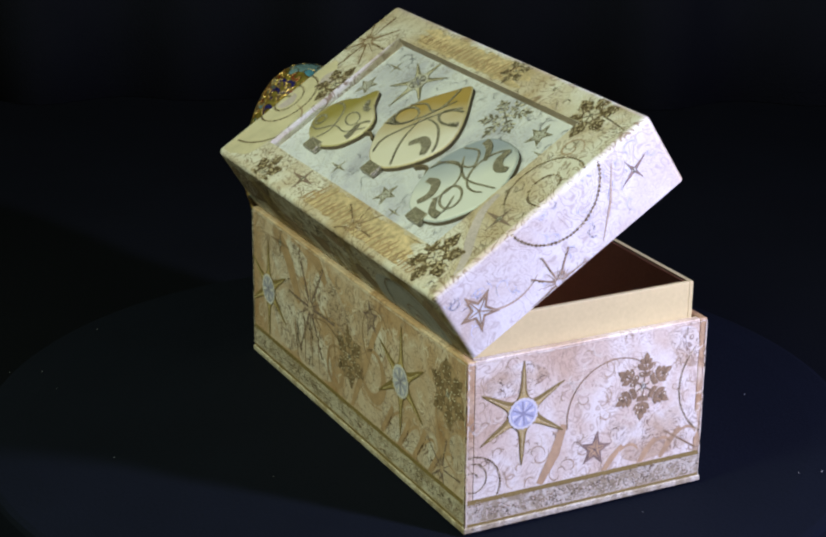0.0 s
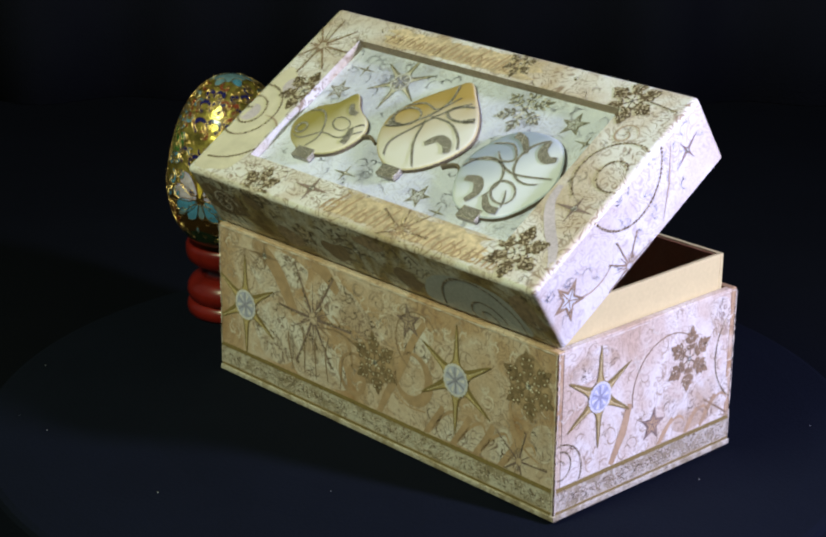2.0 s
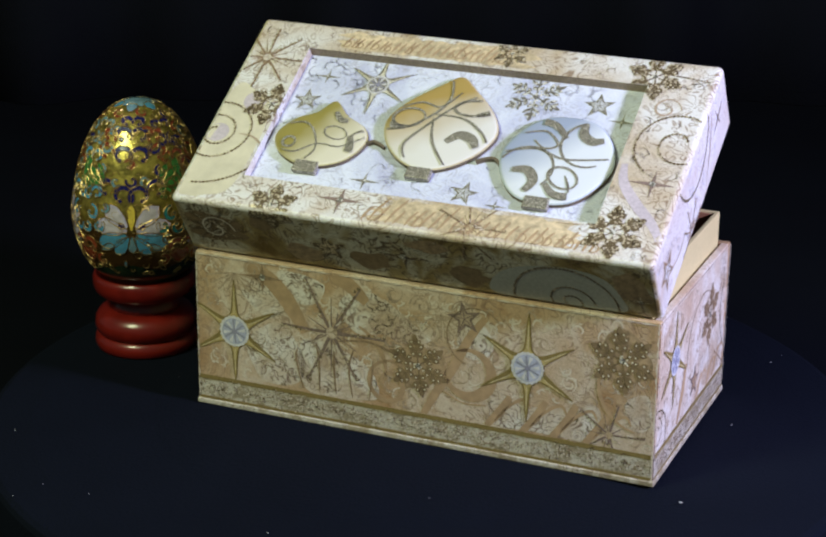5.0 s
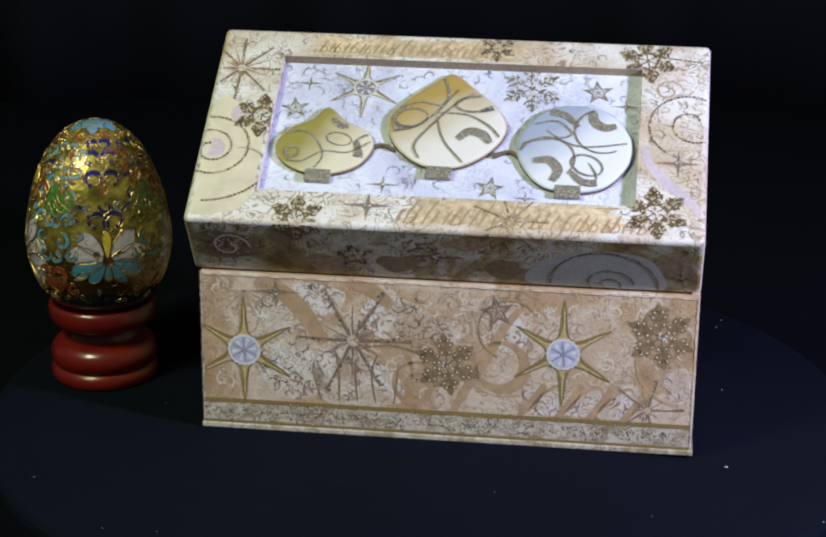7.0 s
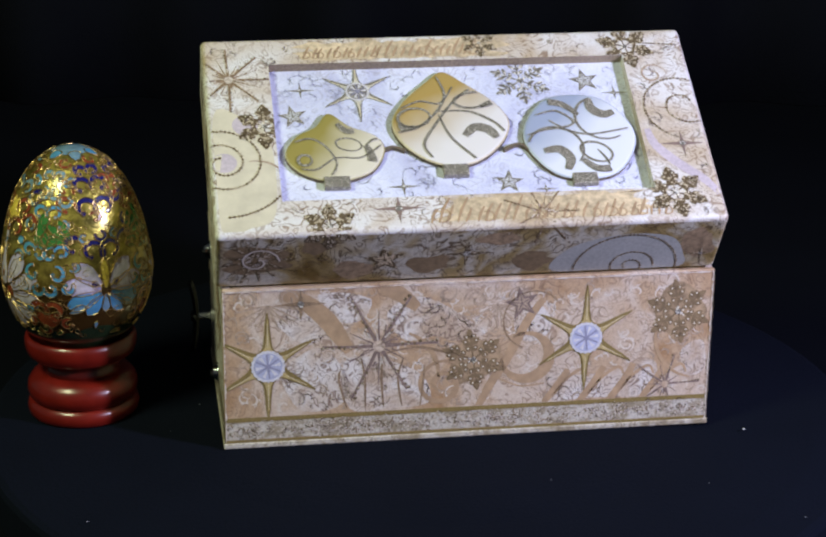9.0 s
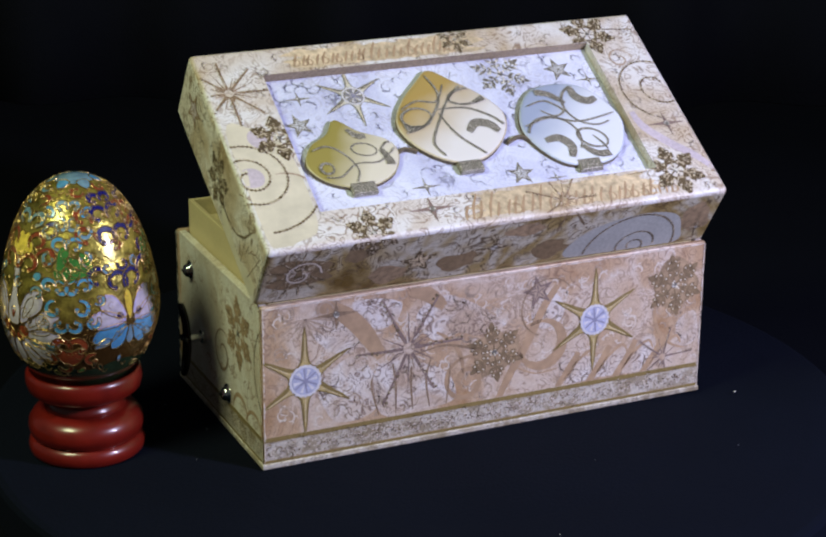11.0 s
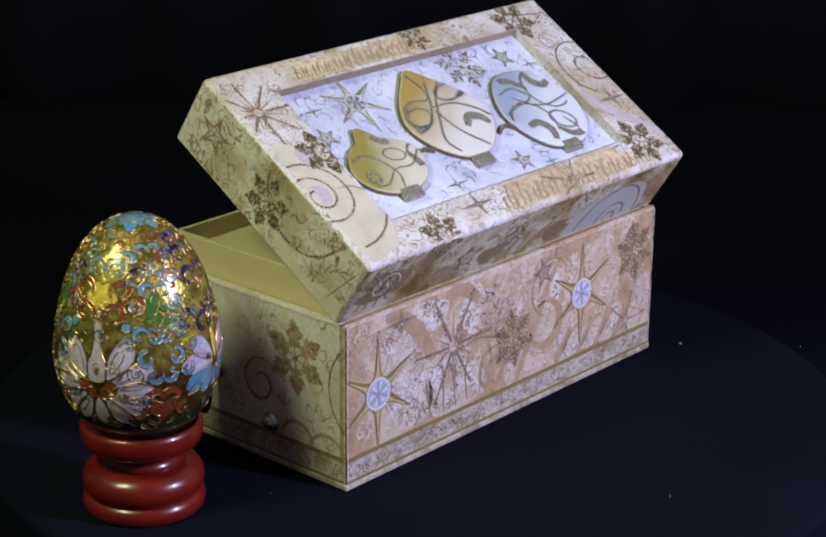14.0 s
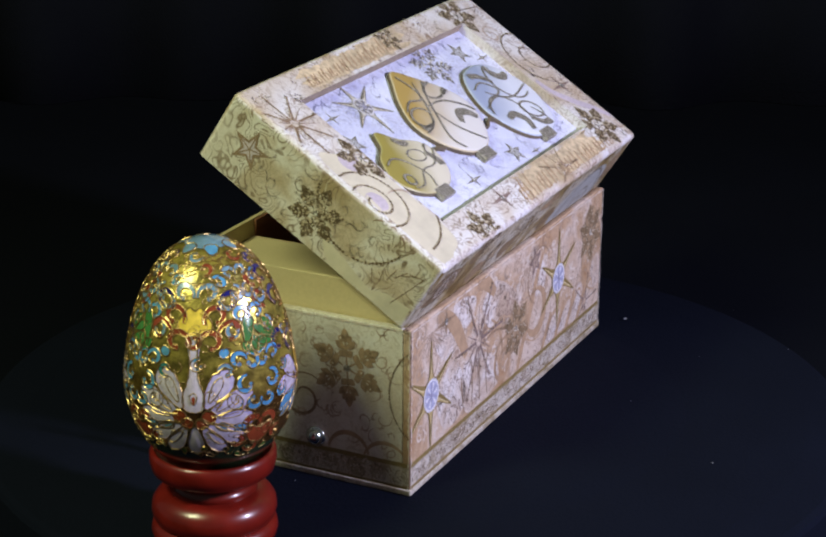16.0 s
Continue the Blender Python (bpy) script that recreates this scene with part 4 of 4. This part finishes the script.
def ornaments(lid):
    cards = (
        ("ornament", [(-41.8, 50.6), (-35.5, 45.0), (-27.5, 40.5), (-25.0, 34.5), (-29.0, 26.5), (-37.0, 22.4), (-45.5, 22.4), (-53.5, 26.5), (-57.0, 33.5), (-53.0, 41.0), (-46.5, 45.0)],
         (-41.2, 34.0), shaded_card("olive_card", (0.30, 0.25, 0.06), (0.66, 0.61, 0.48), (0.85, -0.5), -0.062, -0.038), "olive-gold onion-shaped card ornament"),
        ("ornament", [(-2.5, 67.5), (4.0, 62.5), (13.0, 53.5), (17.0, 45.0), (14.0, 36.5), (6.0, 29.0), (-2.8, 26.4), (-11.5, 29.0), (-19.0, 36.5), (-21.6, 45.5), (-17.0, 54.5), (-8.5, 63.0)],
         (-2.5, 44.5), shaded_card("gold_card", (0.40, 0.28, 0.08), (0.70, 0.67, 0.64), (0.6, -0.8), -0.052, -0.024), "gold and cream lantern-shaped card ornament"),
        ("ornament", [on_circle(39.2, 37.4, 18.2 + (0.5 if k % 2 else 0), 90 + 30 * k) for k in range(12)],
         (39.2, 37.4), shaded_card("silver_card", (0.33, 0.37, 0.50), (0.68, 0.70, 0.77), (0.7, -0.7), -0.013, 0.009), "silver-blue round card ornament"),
    )
    hub = []
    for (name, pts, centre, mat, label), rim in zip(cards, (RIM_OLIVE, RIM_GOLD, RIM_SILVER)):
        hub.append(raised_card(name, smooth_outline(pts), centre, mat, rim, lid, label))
    everywhere = [(-80, 0, 80, 90)]
    def loop(cx, cy, rx, ry, tilt):
        c, d = math.cos(radians(tilt)), math.sin(radians(tilt))
        return [(cx + rx * math.cos(a) * c - ry * math.sin(a) * d, cy + rx * math.cos(a) * d + ry * math.sin(a) * c) for a in [2 * math.pi * k / 24 for k in range(25)]]

    curls = (
        [(bend([(-36, 21.5), (-31.5, 25), (-29.5, 30), (-31, 36)]), 2.0), (loop(-36.5, 36.5, 4.2, 2.6, -15), 0.45), (arc(-51, 30.5, 2.2, 0, 360, 14), 0.7), (bend([(-56.5, 37), (-49, 39.5), (-44, 36), (-41, 29), (-43, 24)]), 0.5),
         (bend([(-39.5, 45.5), (-36.5, 42.2), (-31.5, 43)]), 1.5), (bend([(-55, 28), (-48, 26.5), (-41, 31), (-33, 31), (-26, 36)]), 0.45), (bend([(-31, 36), (-28, 38.5), (-25.5, 37)]), 0.5)],
        [(bend([(-5, 65.5), (-3, 57), (-6, 50), (-13, 43), (-20, 41)]), 0.65), (bend([(7, 60), (0, 54), (-6, 46), (-12, 36), (-10, 30)]), 0.65), (bend([(-6, 48), (-3, 38), (4, 29)]), 0.65),
         (bend([(-6, 49.5), (4, 49), (12, 44), (16, 38)]), 0.65), (loop(6.5, 54.0, 6.8, 3.4, 8), 0.75), (bend([(8, 51), (12.5, 53), (13, 56)]), 1.5), (loop(-14.2, 47.0, 5.4, 4.0, 10), 0.7), (bend([(-19, 45), (-18, 42.5), (-14, 43)]), 1.6),
         (bend([(1.5, 38.5), (5, 42), (9.5, 41), (12, 37.5)]), 2.4), (bend([(-20, 50), (-12, 54), (-5, 53), (0, 60)]), 0.5)],
        [(arc(30.5, 32, 9.0, -40, 170, 22), 0.65), (bend([(22.5, 46), (28, 51.5), (35, 51), (40, 46)]), 1.8), (bend([(26, 46.5), (33, 48), (38, 43), (34, 41), (30, 44)]), 0.6), (arc(48, 44.5, 9.2, 80, 300, 22), 0.65),
         (bend([(44.5, 53), (45, 48.5), (48.5, 46), (52, 47)]), 2.3), (bend([(26.5, 31), (31.5, 31.5), (34.5, 27.5), (33, 23)]), 2.3), (loop(43.5, 30.0, 5.4, 3.8, -30), 0.7), (bend([(38.5, 27), (43, 23), (50, 24), (55.5, 30)]), 1.9),
         (bend([(22, 38), (32, 40.5), (42, 37.5), (57, 40)]), 0.6), (bend([(44, 31), (46, 27.5), (47, 24.5)]), 0.5)],
    )
    for (card, height), items, (_, pts, centre, _, _) in zip(hub, curls, cards):
        bound = smooth_outline(pts, 4)

        def inside(p, s=0.96):
            q = [(centre[0] + (b[0] - centre[0]) * s, centre[1] + (b[1] - centre[1]) * s) for b in bound]
            hit = False
            for a, b in zip(q, q[1:] + q[:1]):
                if (a[1] > p[1]) != (b[1] > p[1]) and p[0] < (b[0] - a[0]) * (p[1] - a[1]) / (b[1] - a[1]) + a[0]:
                    hit = not hit
            return hit

        for line, wide in items:
            bm = bmesh.new()
            for quad in stroke(line, taper(wide * 1.5, 0.5)):
                if all(inside(p) for p in quad):
                    bm.faces.new([bm.verts.new((u, v, height + 0.52)) for u, v in quad])
            part("glitter_curl", bm, FINE_SILVER, card, "silver glitter curl")
    for (card, height), (u, v) in zip(hub, ((-41.6, 17.4), (-3.2, 20.8), (38.0, 15.4))):
        part("cap", block(u - 4.2, v + 1.8, -RDEEP + 0.25, u + 4.2, v + 6.4, height + 0.35, 0.4), [FINE_SILVER], card, "silver glitter cap")
    # narrow bridges of card between the ornaments
    for pts in ([(-27.0, 33.8), (-24.0, 35.2), (-22.0, 35.6), (-18.5, 34.0)], [(13.5, 33.0), (17.0, 34.8), (20.0, 34.6), (24.0, 30.0)]):
        bm = bmesh.new()
        for quad in stroke(bend(pts, 4), 0.9):
            lo = [bm.verts.new((u, v, -RDEEP + 0.25)) for u, v in quad]
            hi = [bm.verts.new((u, v, hub[0][1] - 0.2)) for u, v in quad]
            bm.faces.new(hi)
            for k in range(4):
                bm.faces.new((lo[k], lo[(k + 1) % 4], hi[(k + 1) % 4], hi[k]))
        bmesh.ops.recalc_face_normals(bm, faces=bm.faces)
        part("card_bridge", bm, CHIP_EDGE, hub[1][0])


# ---- cloisonne work on the egg ----
def egg_point(az, z, lift):
    """A point on the egg: az degrees from the side that faces -y, growing towards +x."""
    r = egg_radius(z)
    dz = 0.2
    slope = (egg_radius(z + dz) - egg_radius(z - dz)) / (2 * dz)
    n = Vector((1.0, -slope)).normalized()
    a = radians(az)
    rr = r + n.x * lift
    return Vector((rr * math.sin(a), -rr * math.cos(a), z + n.y * lift))


SPOTS = []


def egg_map(az0, z0, flip=1, turn=0.0, size=1.0):
    def at(p, q, lift):
        p, q = p * size * flip, q * size
        c, s = math.cos(radians(turn)), math.sin(radians(turn))
        p, q = p * c - q * s, p * s + q * c
        # walk up the meridian by q millimetres
        z, left = z0, q
        for _ in range(8):
            slope = (egg_radius(z + 0.2) - egg_radius(z - 0.2)) / 0.4
            z = max(EGG_LOW + 0.5, min(EGG_TOP - 0.25, z + left / 8 / math.sqrt(1 + slope * slope)))
        return egg_point(az0 + math.degrees(p / max(3.0, egg_radius(z))), z, lift)
    return at


def patch(name, at, outline, centre, colour, egg_ob, tip=None):
    """A cell of enamel with its gold wire rim."""
    SPOTS.append(at(centre[0], centre[1], 0))
    bm = bmesh.new()
    c = Vector(centre)
    rings = [[bm.verts.new(at(*(c + (Vector(p) - c) * s), 0.10 + 0.12 * (1 - s))) for p in outline] for s in (1.0, 0.72, 0.4, 0.12)]
    n = len(outline)
    for i, (a, b) in enumerate(zip(rings, rings[1:])):
        for k in range(n):
            f = bm.faces.new((a[k], a[(k + 1) % n], b[(k + 1) % n], b[k]))
            f.smooth = True
            f.material_index = 1 if tip and i == 0 else 0
    bm.faces.new(rings[-1])
    ob = part(name, bm, [colour, tip] if tip else [colour], egg_ob)
    bm = bmesh.new()
    tube(bm, [at(p[0], p[1], 0.16) for p in outline], 0.16, 5, closed=True)
    part("wire", bm, WIRE, ob)
    return ob


def curl(at, points, wide, colour, egg_ob):
    """An enamel scroll with gold wire on both sides."""
    bm = bmesh.new()
    for quad in stroke(points, taper(wide, 0.45)):
        bm.faces.new([bm.verts.new(at(p, q, 0.14)) for p, q in quad])
    ob = part("scroll", bm, colour, egg_ob)
    bm = bmesh.new()
    quads = stroke(points, taper(wide + 0.25, 0.45))
    edge = [q[0] for q in quads] + [quads[-1][3]]
    back = [q[1] for q in quads] + [quads[-1][2]]
    tube(bm, [at(p, q, 0.17) for p, q in edge + back[::-1]], 0.17, 4, closed=True)
    part("wire", bm, WIRE, ob)


def petal(p0, a, long, wide):
    """Outline of a pointed petal from p0 in the direction a."""
    c, s = math.cos(radians(a)), math.sin(radians(a))
    out = []
    for t, w in ((0.0, 0.2), (0.25, 0.7), (0.5, 0.95), (0.7, 1.0), (0.87, 0.7), (1.0, 0.0), (0.87, -0.7), (0.7, -1.0), (0.5, -0.95), (0.25, -0.7), (0.0, -0.2)):
        x, y = t * long, w * wide / 2
        out.append((p0[0] + c * x - s * y, p0[1] + s * x + c * y))
    mid = (p0[0] + c * long * 0.5, p0[1] + s * long * 0.5)
    return out, mid


def comma(x, y, r, a0, turns):
    """Scroll line: a hook that ends in a small curl."""
    return spiral(x, y, r, r * 0.42, a0, turns, 14)


def hook(at, x, y, r, a0, turn, wide, colour, egg_ob):
    """A scroll that ends in a round knob."""
    line, wide = comma(x, y, r * 1.18, a0, turn * 0.8), wide * 1.25
    SPOTS.append(at(x, y, 0))
    curl(at, line, wide, colour, egg_ob)
    patch("knob", at, disc(line[-1][0], line[-1][1], wide * 0.62, 8), line[-1], colour, egg_ob)


def white_lotus(az, egg_ob):
    for f in (-1, 1):
        at = egg_map(az, 47.0, f)
        for x, y, a, long, wide in ((4.0, -2.6, -30, 12.5, 5.6), (2.4, -3.0, -60, 11.0, 5.2), (5.0, -0.6, -4, 13.0, 6.0), (4.6, 1.4, 22, 13.5, 6.4), (3.2, 3.0, 56, 13.0, 7.0)):
            shape, mid = petal((x, y), a, long, wide)
            patch("petal", at, shape, mid, E_WHITE, egg_ob, E_LILAC)
        for x, y, a, long in ((6.5, 2.0, 40, 7.5), (7.0, 0.2, 10, 7.5), (6.0, -2.4, -18, 7.0), (3.6, -4.6, -46, 6.5)):
            shape, mid = petal((x, y), a, long, 2.4)
            patch("petal", egg_map(az, 47.0, f), shape, mid, E_LILAC, egg_ob, E_WHITE)
        inner, mid = petal((4.4, 4.6), 64, 8.0, 2.6)
        patch("petal", egg_map(az, 47.0, f), inner, mid, E_LILAC, egg_ob)
        for x, y, r in ((4.2, 0.2, 2.1), (2.0, -2.0, 1.8)):
            patch("seed", at, disc(x, y, r, 10), (x, y), E_RUST, egg_ob)
        leaf, mid = petal((9.0, -3.6), -8, 7.0, 3.0)
        patch("leaf", at, leaf, mid, E_SKY, egg_ob)
        m = egg_map(az, 70.0, f)
        for x, y, r, a0, tn, col in ((4.8, -2.0, 3.2, 200, -0.95, E_RUST), (10.2, 0.4, 3.1, 190, -0.95, E_RUST), (6.0, 5.0, 3.0, 210, -0.95, E_RUST),
                                     (9.4, 8.8, 2.9, 220, -0.95, E_NAVY), (3.4, 11.4, 2.6, 200, -0.95, E_SLATE)):
            hook(m, x, y, r, a0, tn, 1.15, col, egg_ob)
        for x, y, a, long, wide in ((15.5, -5.0, 92, 11.0, 3.6),):
            shape, mid = petal((x, y), a, long, wide)
            patch("leaf", m, shape, mid, E_GREEN, egg_ob)
        patch("bud", m, disc(8.4, -5.0, 1.5, 10), (8.4, -5.0), E_SKY, egg_ob)
    at = egg_map(az, 47.0)
    shape, mid = petal((0, -3.0), -90, 10.5, 4.8)
    patch("petal", at, shape, mid, E_WHITE, egg_ob, E_LILAC)
    cloud = smooth_outline([(0, 23.5), (3.2, 23.2), (5.0, 26), (3.6, 28.6), (1.6, 31), (0, 30), (-1.6, 31), (-3.6, 28.6), (-5.0, 26), (-3.2, 23.2)], 3)
    patch("flame", egg_map(az, 47.0), cloud, (0, 27), E_YELLOW, egg_ob)
    shape = smooth_outline([(-2.2, 23), (0, 24.2), (2.2, 23), (1.2, 20), (1.3, 12), (3.2, 6.0), (2.2, 2.0), (-2.2, 2.0), (-3.2, 6.0), (-1.3, 12), (-1.2, 20)], 3)
    patch("pistil", at, shape, (0, 9), E_WHITE, egg_ob)
    drop, mid = petal((0, 3.8), 90, 3.4, 2.0)
    patch("seed", egg_map(az, 47.2), drop, mid, E_RUST, egg_ob)


def blue_lotus(az, egg_ob):
    for f in (-1, 1):
        at = egg_map(az, 50.0, f)
        for x, y, a, long, wide, col, tip in ((1.0, -2.0, -52, 8.5, 4.6, E_SKY, None), (1.5, -1.2, -20, 12.0, 6.0, E_SKY, None), (1.6, 0.4, 8, 12.5, 6.2, E_WHITE, E_LILAC), (1.5, 1.6, 42, 11.0, 6.2, E_WHITE, E_LILAC)):
            shape, mid = petal((x, y), a, long, wide)
            patch("petal", at, shape, mid, col, egg_ob, tip)
        patch("seed", at, disc(3.6, 2.0, 1.2, 8), (3.6, 2.0), E_NAVY, egg_ob)
        m = egg_map(az, 63.0, f)
        for x, y, r, a0, tn in ((3.2, -0.6, 3.5, 210, -0.95), (9.2, 1.6, 3.3, 200, -0.95)):
            hook(m, x, y, r, a0, tn, 1.15, E_NAVY, egg_ob)
        for a, long in ((25, 8.0), (52, 8.5), (80, 7.5)):
            shape, mid = petal((9.4, 2.6), a - 12, long * 1.1, 2.9)
            patch("leaf", m, shape, mid, E_GREEN, egg_ob)
        m = egg_map(az, 78.0, f)
        for x, y, r, a0, tn, col in ((3.3, -2.6, 3.4, 220, -0.95, E_NAVY), (3.2, 4.8, 2.9, 205, -0.95, E_NAVY), (2.2, 9.8, 1.9, 200, -0.95, E_NAVY), (9.6, -1.6, 3.0, 195, -0.95, E_RUST), (8.4, 4.4, 2.5, 220, -0.95, E_RUST)):
            hook(m, x, y, r, a0, tn, 1.2, col, egg_ob)
    at = egg_map(az, 50.0)
    shape, mid = petal((0, -1.6), -90, 6.5, 3.0)
    patch("petal", at, shape, mid, E_SLATE, egg_ob)
    shape, mid = petal((0, 0.6), 90, 9.5, 3.0)
    patch("pistil", at, shape, mid, E_YELLOW, egg_ob)


def enamel_work(egg_ob):
    for k, az in enumerate((-72.5, 19.5, 107, 199)):
        (white_lotus if k % 2 == 0 else blue_lotus)(az, egg_ob)
    # between the flowers: water scrolls, leaves and clouds
    for az in (-27, 63, 153, -117):
        for f in (-1, 1):
            m = egg_map(az, 60.0, f)
            for x, y, r, a0, tn in ((4.2, -4.4, 2.4, 100, -0.95), (1.9, 2.0, 2.2, 60, 0.95), (5.8, 2.8, 2.1, 180, -0.95), (2.4, -9.4, 2.1, 160, 0.95), (7.6, -8.6, 1.9, 40, -0.95)):
                hook(m, x, y, r, a0, tn, 1.1, E_SKY if az < 0 else (E_GREEN if y > 0 else E_TEAL), egg_ob)
            m = egg_map(az, 76.0, f)
            for x, y, r, a0, tn, col in ((2.6, -1.6, 2.3, 200, -0.95, E_SKY), (6.0, 2.6, 2.1, 160, 0.9, E_SLATE), (2.2, 4.6, 2.0, 90, 0.9, E_SLATE), (5.4, -6.0, 2.0, 90, -0.95, E_SLATE), (2.0, 10.4, 1.7, 200, -0.9, E_SLATE), (5.6, 8.2, 1.6, 40, 0.9, E_SKY)):
                hook(m, x, y, r, a0, tn, 1.0, col if az < 0 else (E_NAVY if col is E_SLATE else E_RUST), egg_ob)
            m = egg_map(az, 41.5, f)
            hook(m, 2.9, 1.6, 2.9, 190, -0.85, 1.5, E_RUST, egg_ob)
            hook(m, 6.6, -3.4, 2.0, 60, 0.9, 1.1, E_RUST, egg_ob)
            shape, mid = petal((7.6, 1.0), 24, 6.0, 2.6)
            patch("leaf", m, shape, mid, E_SLATE, egg_ob)
        shape = smooth_outline([(0, -4.6), (4.6, -0.4), (3.4, 2.6), (0, 1.2), (-3.4, 2.6), (-4.6, -0.4)], 3)
        patch("cloud", egg_map(az, 40.5), shape, (0, -0.6), E_RUST, egg_ob)
        for a in (50, 90, 130):
            shape, mid = petal((0, -3.0), a, 6.0, 2.6)
            patch("leaf", egg_map(az, 66.0), shape, mid, E_GREEN, egg_ob)
    # sky-blue rosette at the top and the dark foot with gold studs
    for k in range(6):
        shape, mid = petal((0, 0), 90, 4.6, 4.2)
        patch("petal", egg_map(60 * k + 10, 88.8), shape, mid, E_SKY if k % 2 else E_SLATE, egg_ob)
    cap = lathe([(0, 91.75)] + [(egg_radius(z) + 0.12, z + 0.1) for z in (91.4, 90.9, 90.2)], 40)
    part("cap", cap, E_SLATE, egg_ob, "sky-blue enamel cap", smooth=True)
    bm = bmesh.new()
    rng = random.Random(12)
    rows = []
    for j in range(7):
        z = 24.0 + 11.5 * j / 6
        rows.append([bm.verts.new(egg_point(360 * k / 60, z + (1.2 * math.sin(k * math.pi / 5) if j == 6 else 0), 0.06)) for k in range(60)])
    for a, b in zip(rows, rows[1:]):
        for k in range(60):
            bm.faces.new((a[k], a[(k + 1) % 60], b[(k + 1) % 60], b[k])).smooth = True
    part("foot_band", bm, E_DARK, egg_ob, "dark green enamel foot")
    for k in range(30):
        z = rng.uniform(32.0, 36)
        shape, mid = petal((0, 0), rng.uniform(20, 160), rng.uniform(2.0, 3.4), 1.4)
        patch("stud", egg_map(12 * k + rng.uniform(-3, 3), z), shape, mid, rng.choice((E_DARK, E_GREEN, E_SLATE)), egg_ob)
    # small scrolls fill the ground between the larger ones
    for _ in range(900):
        z = EGG_MID + 39 * math.sin(rng.uniform(-0.42, 1.35))
        az = rng.uniform(0, 360)
        m = egg_map(az, z)
        here = Vector(m(0, 0, 0))
        if min((here - Vector(s)).length for s in SPOTS) < 4.1:
            continue
        shades = (E_NAVY, E_RUST, E_SLATE, E_RUST) if z > 66 else (E_SKY, E_SLATE, E_TEAL, E_GREEN) if z > 52 else (E_RUST, E_DARK, E_TEAL, E_SLATE)
        hook(m, 0, 0, rng.uniform(1.5, 2.1), rng.uniform(0, 360), rng.choice((-1, 1)) * 0.9, 0.85, rng.choice(shades), egg_ob)
    # fine gold cloud wires that fill the ground
    bm = bmesh.new()
    for k in range(420):
        z = EGG_MID + 38 * math.sin(rng.uniform(-0.5, 1.45))
        az = rng.uniform(0, 360)
        r, a0, tn = rng.uniform(0.9, 1.8), rng.uniform(0, 360), rng.choice((-1, 1)) * rng.uniform(0.6, 0.95)
        m = egg_map(az, z)
        tube(bm, [m(p, q, 0.10) for p, q in spiral(0, 0, r, r * 0.5, a0, tn, 8)], 0.15, 4)
    tagged(part("ground_wire", bm, WIRE, egg_ob), kind="stuff")


box_prints(box)
key_and_screws(box)
lid_prints(lid)
ornaments(lid)
enamel_work(cloisonne)


# ---- motion: all that stands on the turntable goes round with it ----
def motions():
    drift = [(0, -0.18), (2, 0.12), (4, 0.0), (7.5, 0.0), (9, -0.08), (12, 0.14), (14, 0.05), (16, -0.25)]

    def turn(t):
        extra = float(np.interp(t, [a for a, _ in drift], [b for _, b in drift]))
        return Matrix.Rotation(radians(7.937 * t - 59.534 + extra), 4, "Z")

    for thing in (table_top, box, lid, cloisonne, stand):
        home = thing.matrix_basis.copy()
        walk(thing, [(k * 0.5, turn(k * 0.5) @ home) for k in range(33)])


motions()
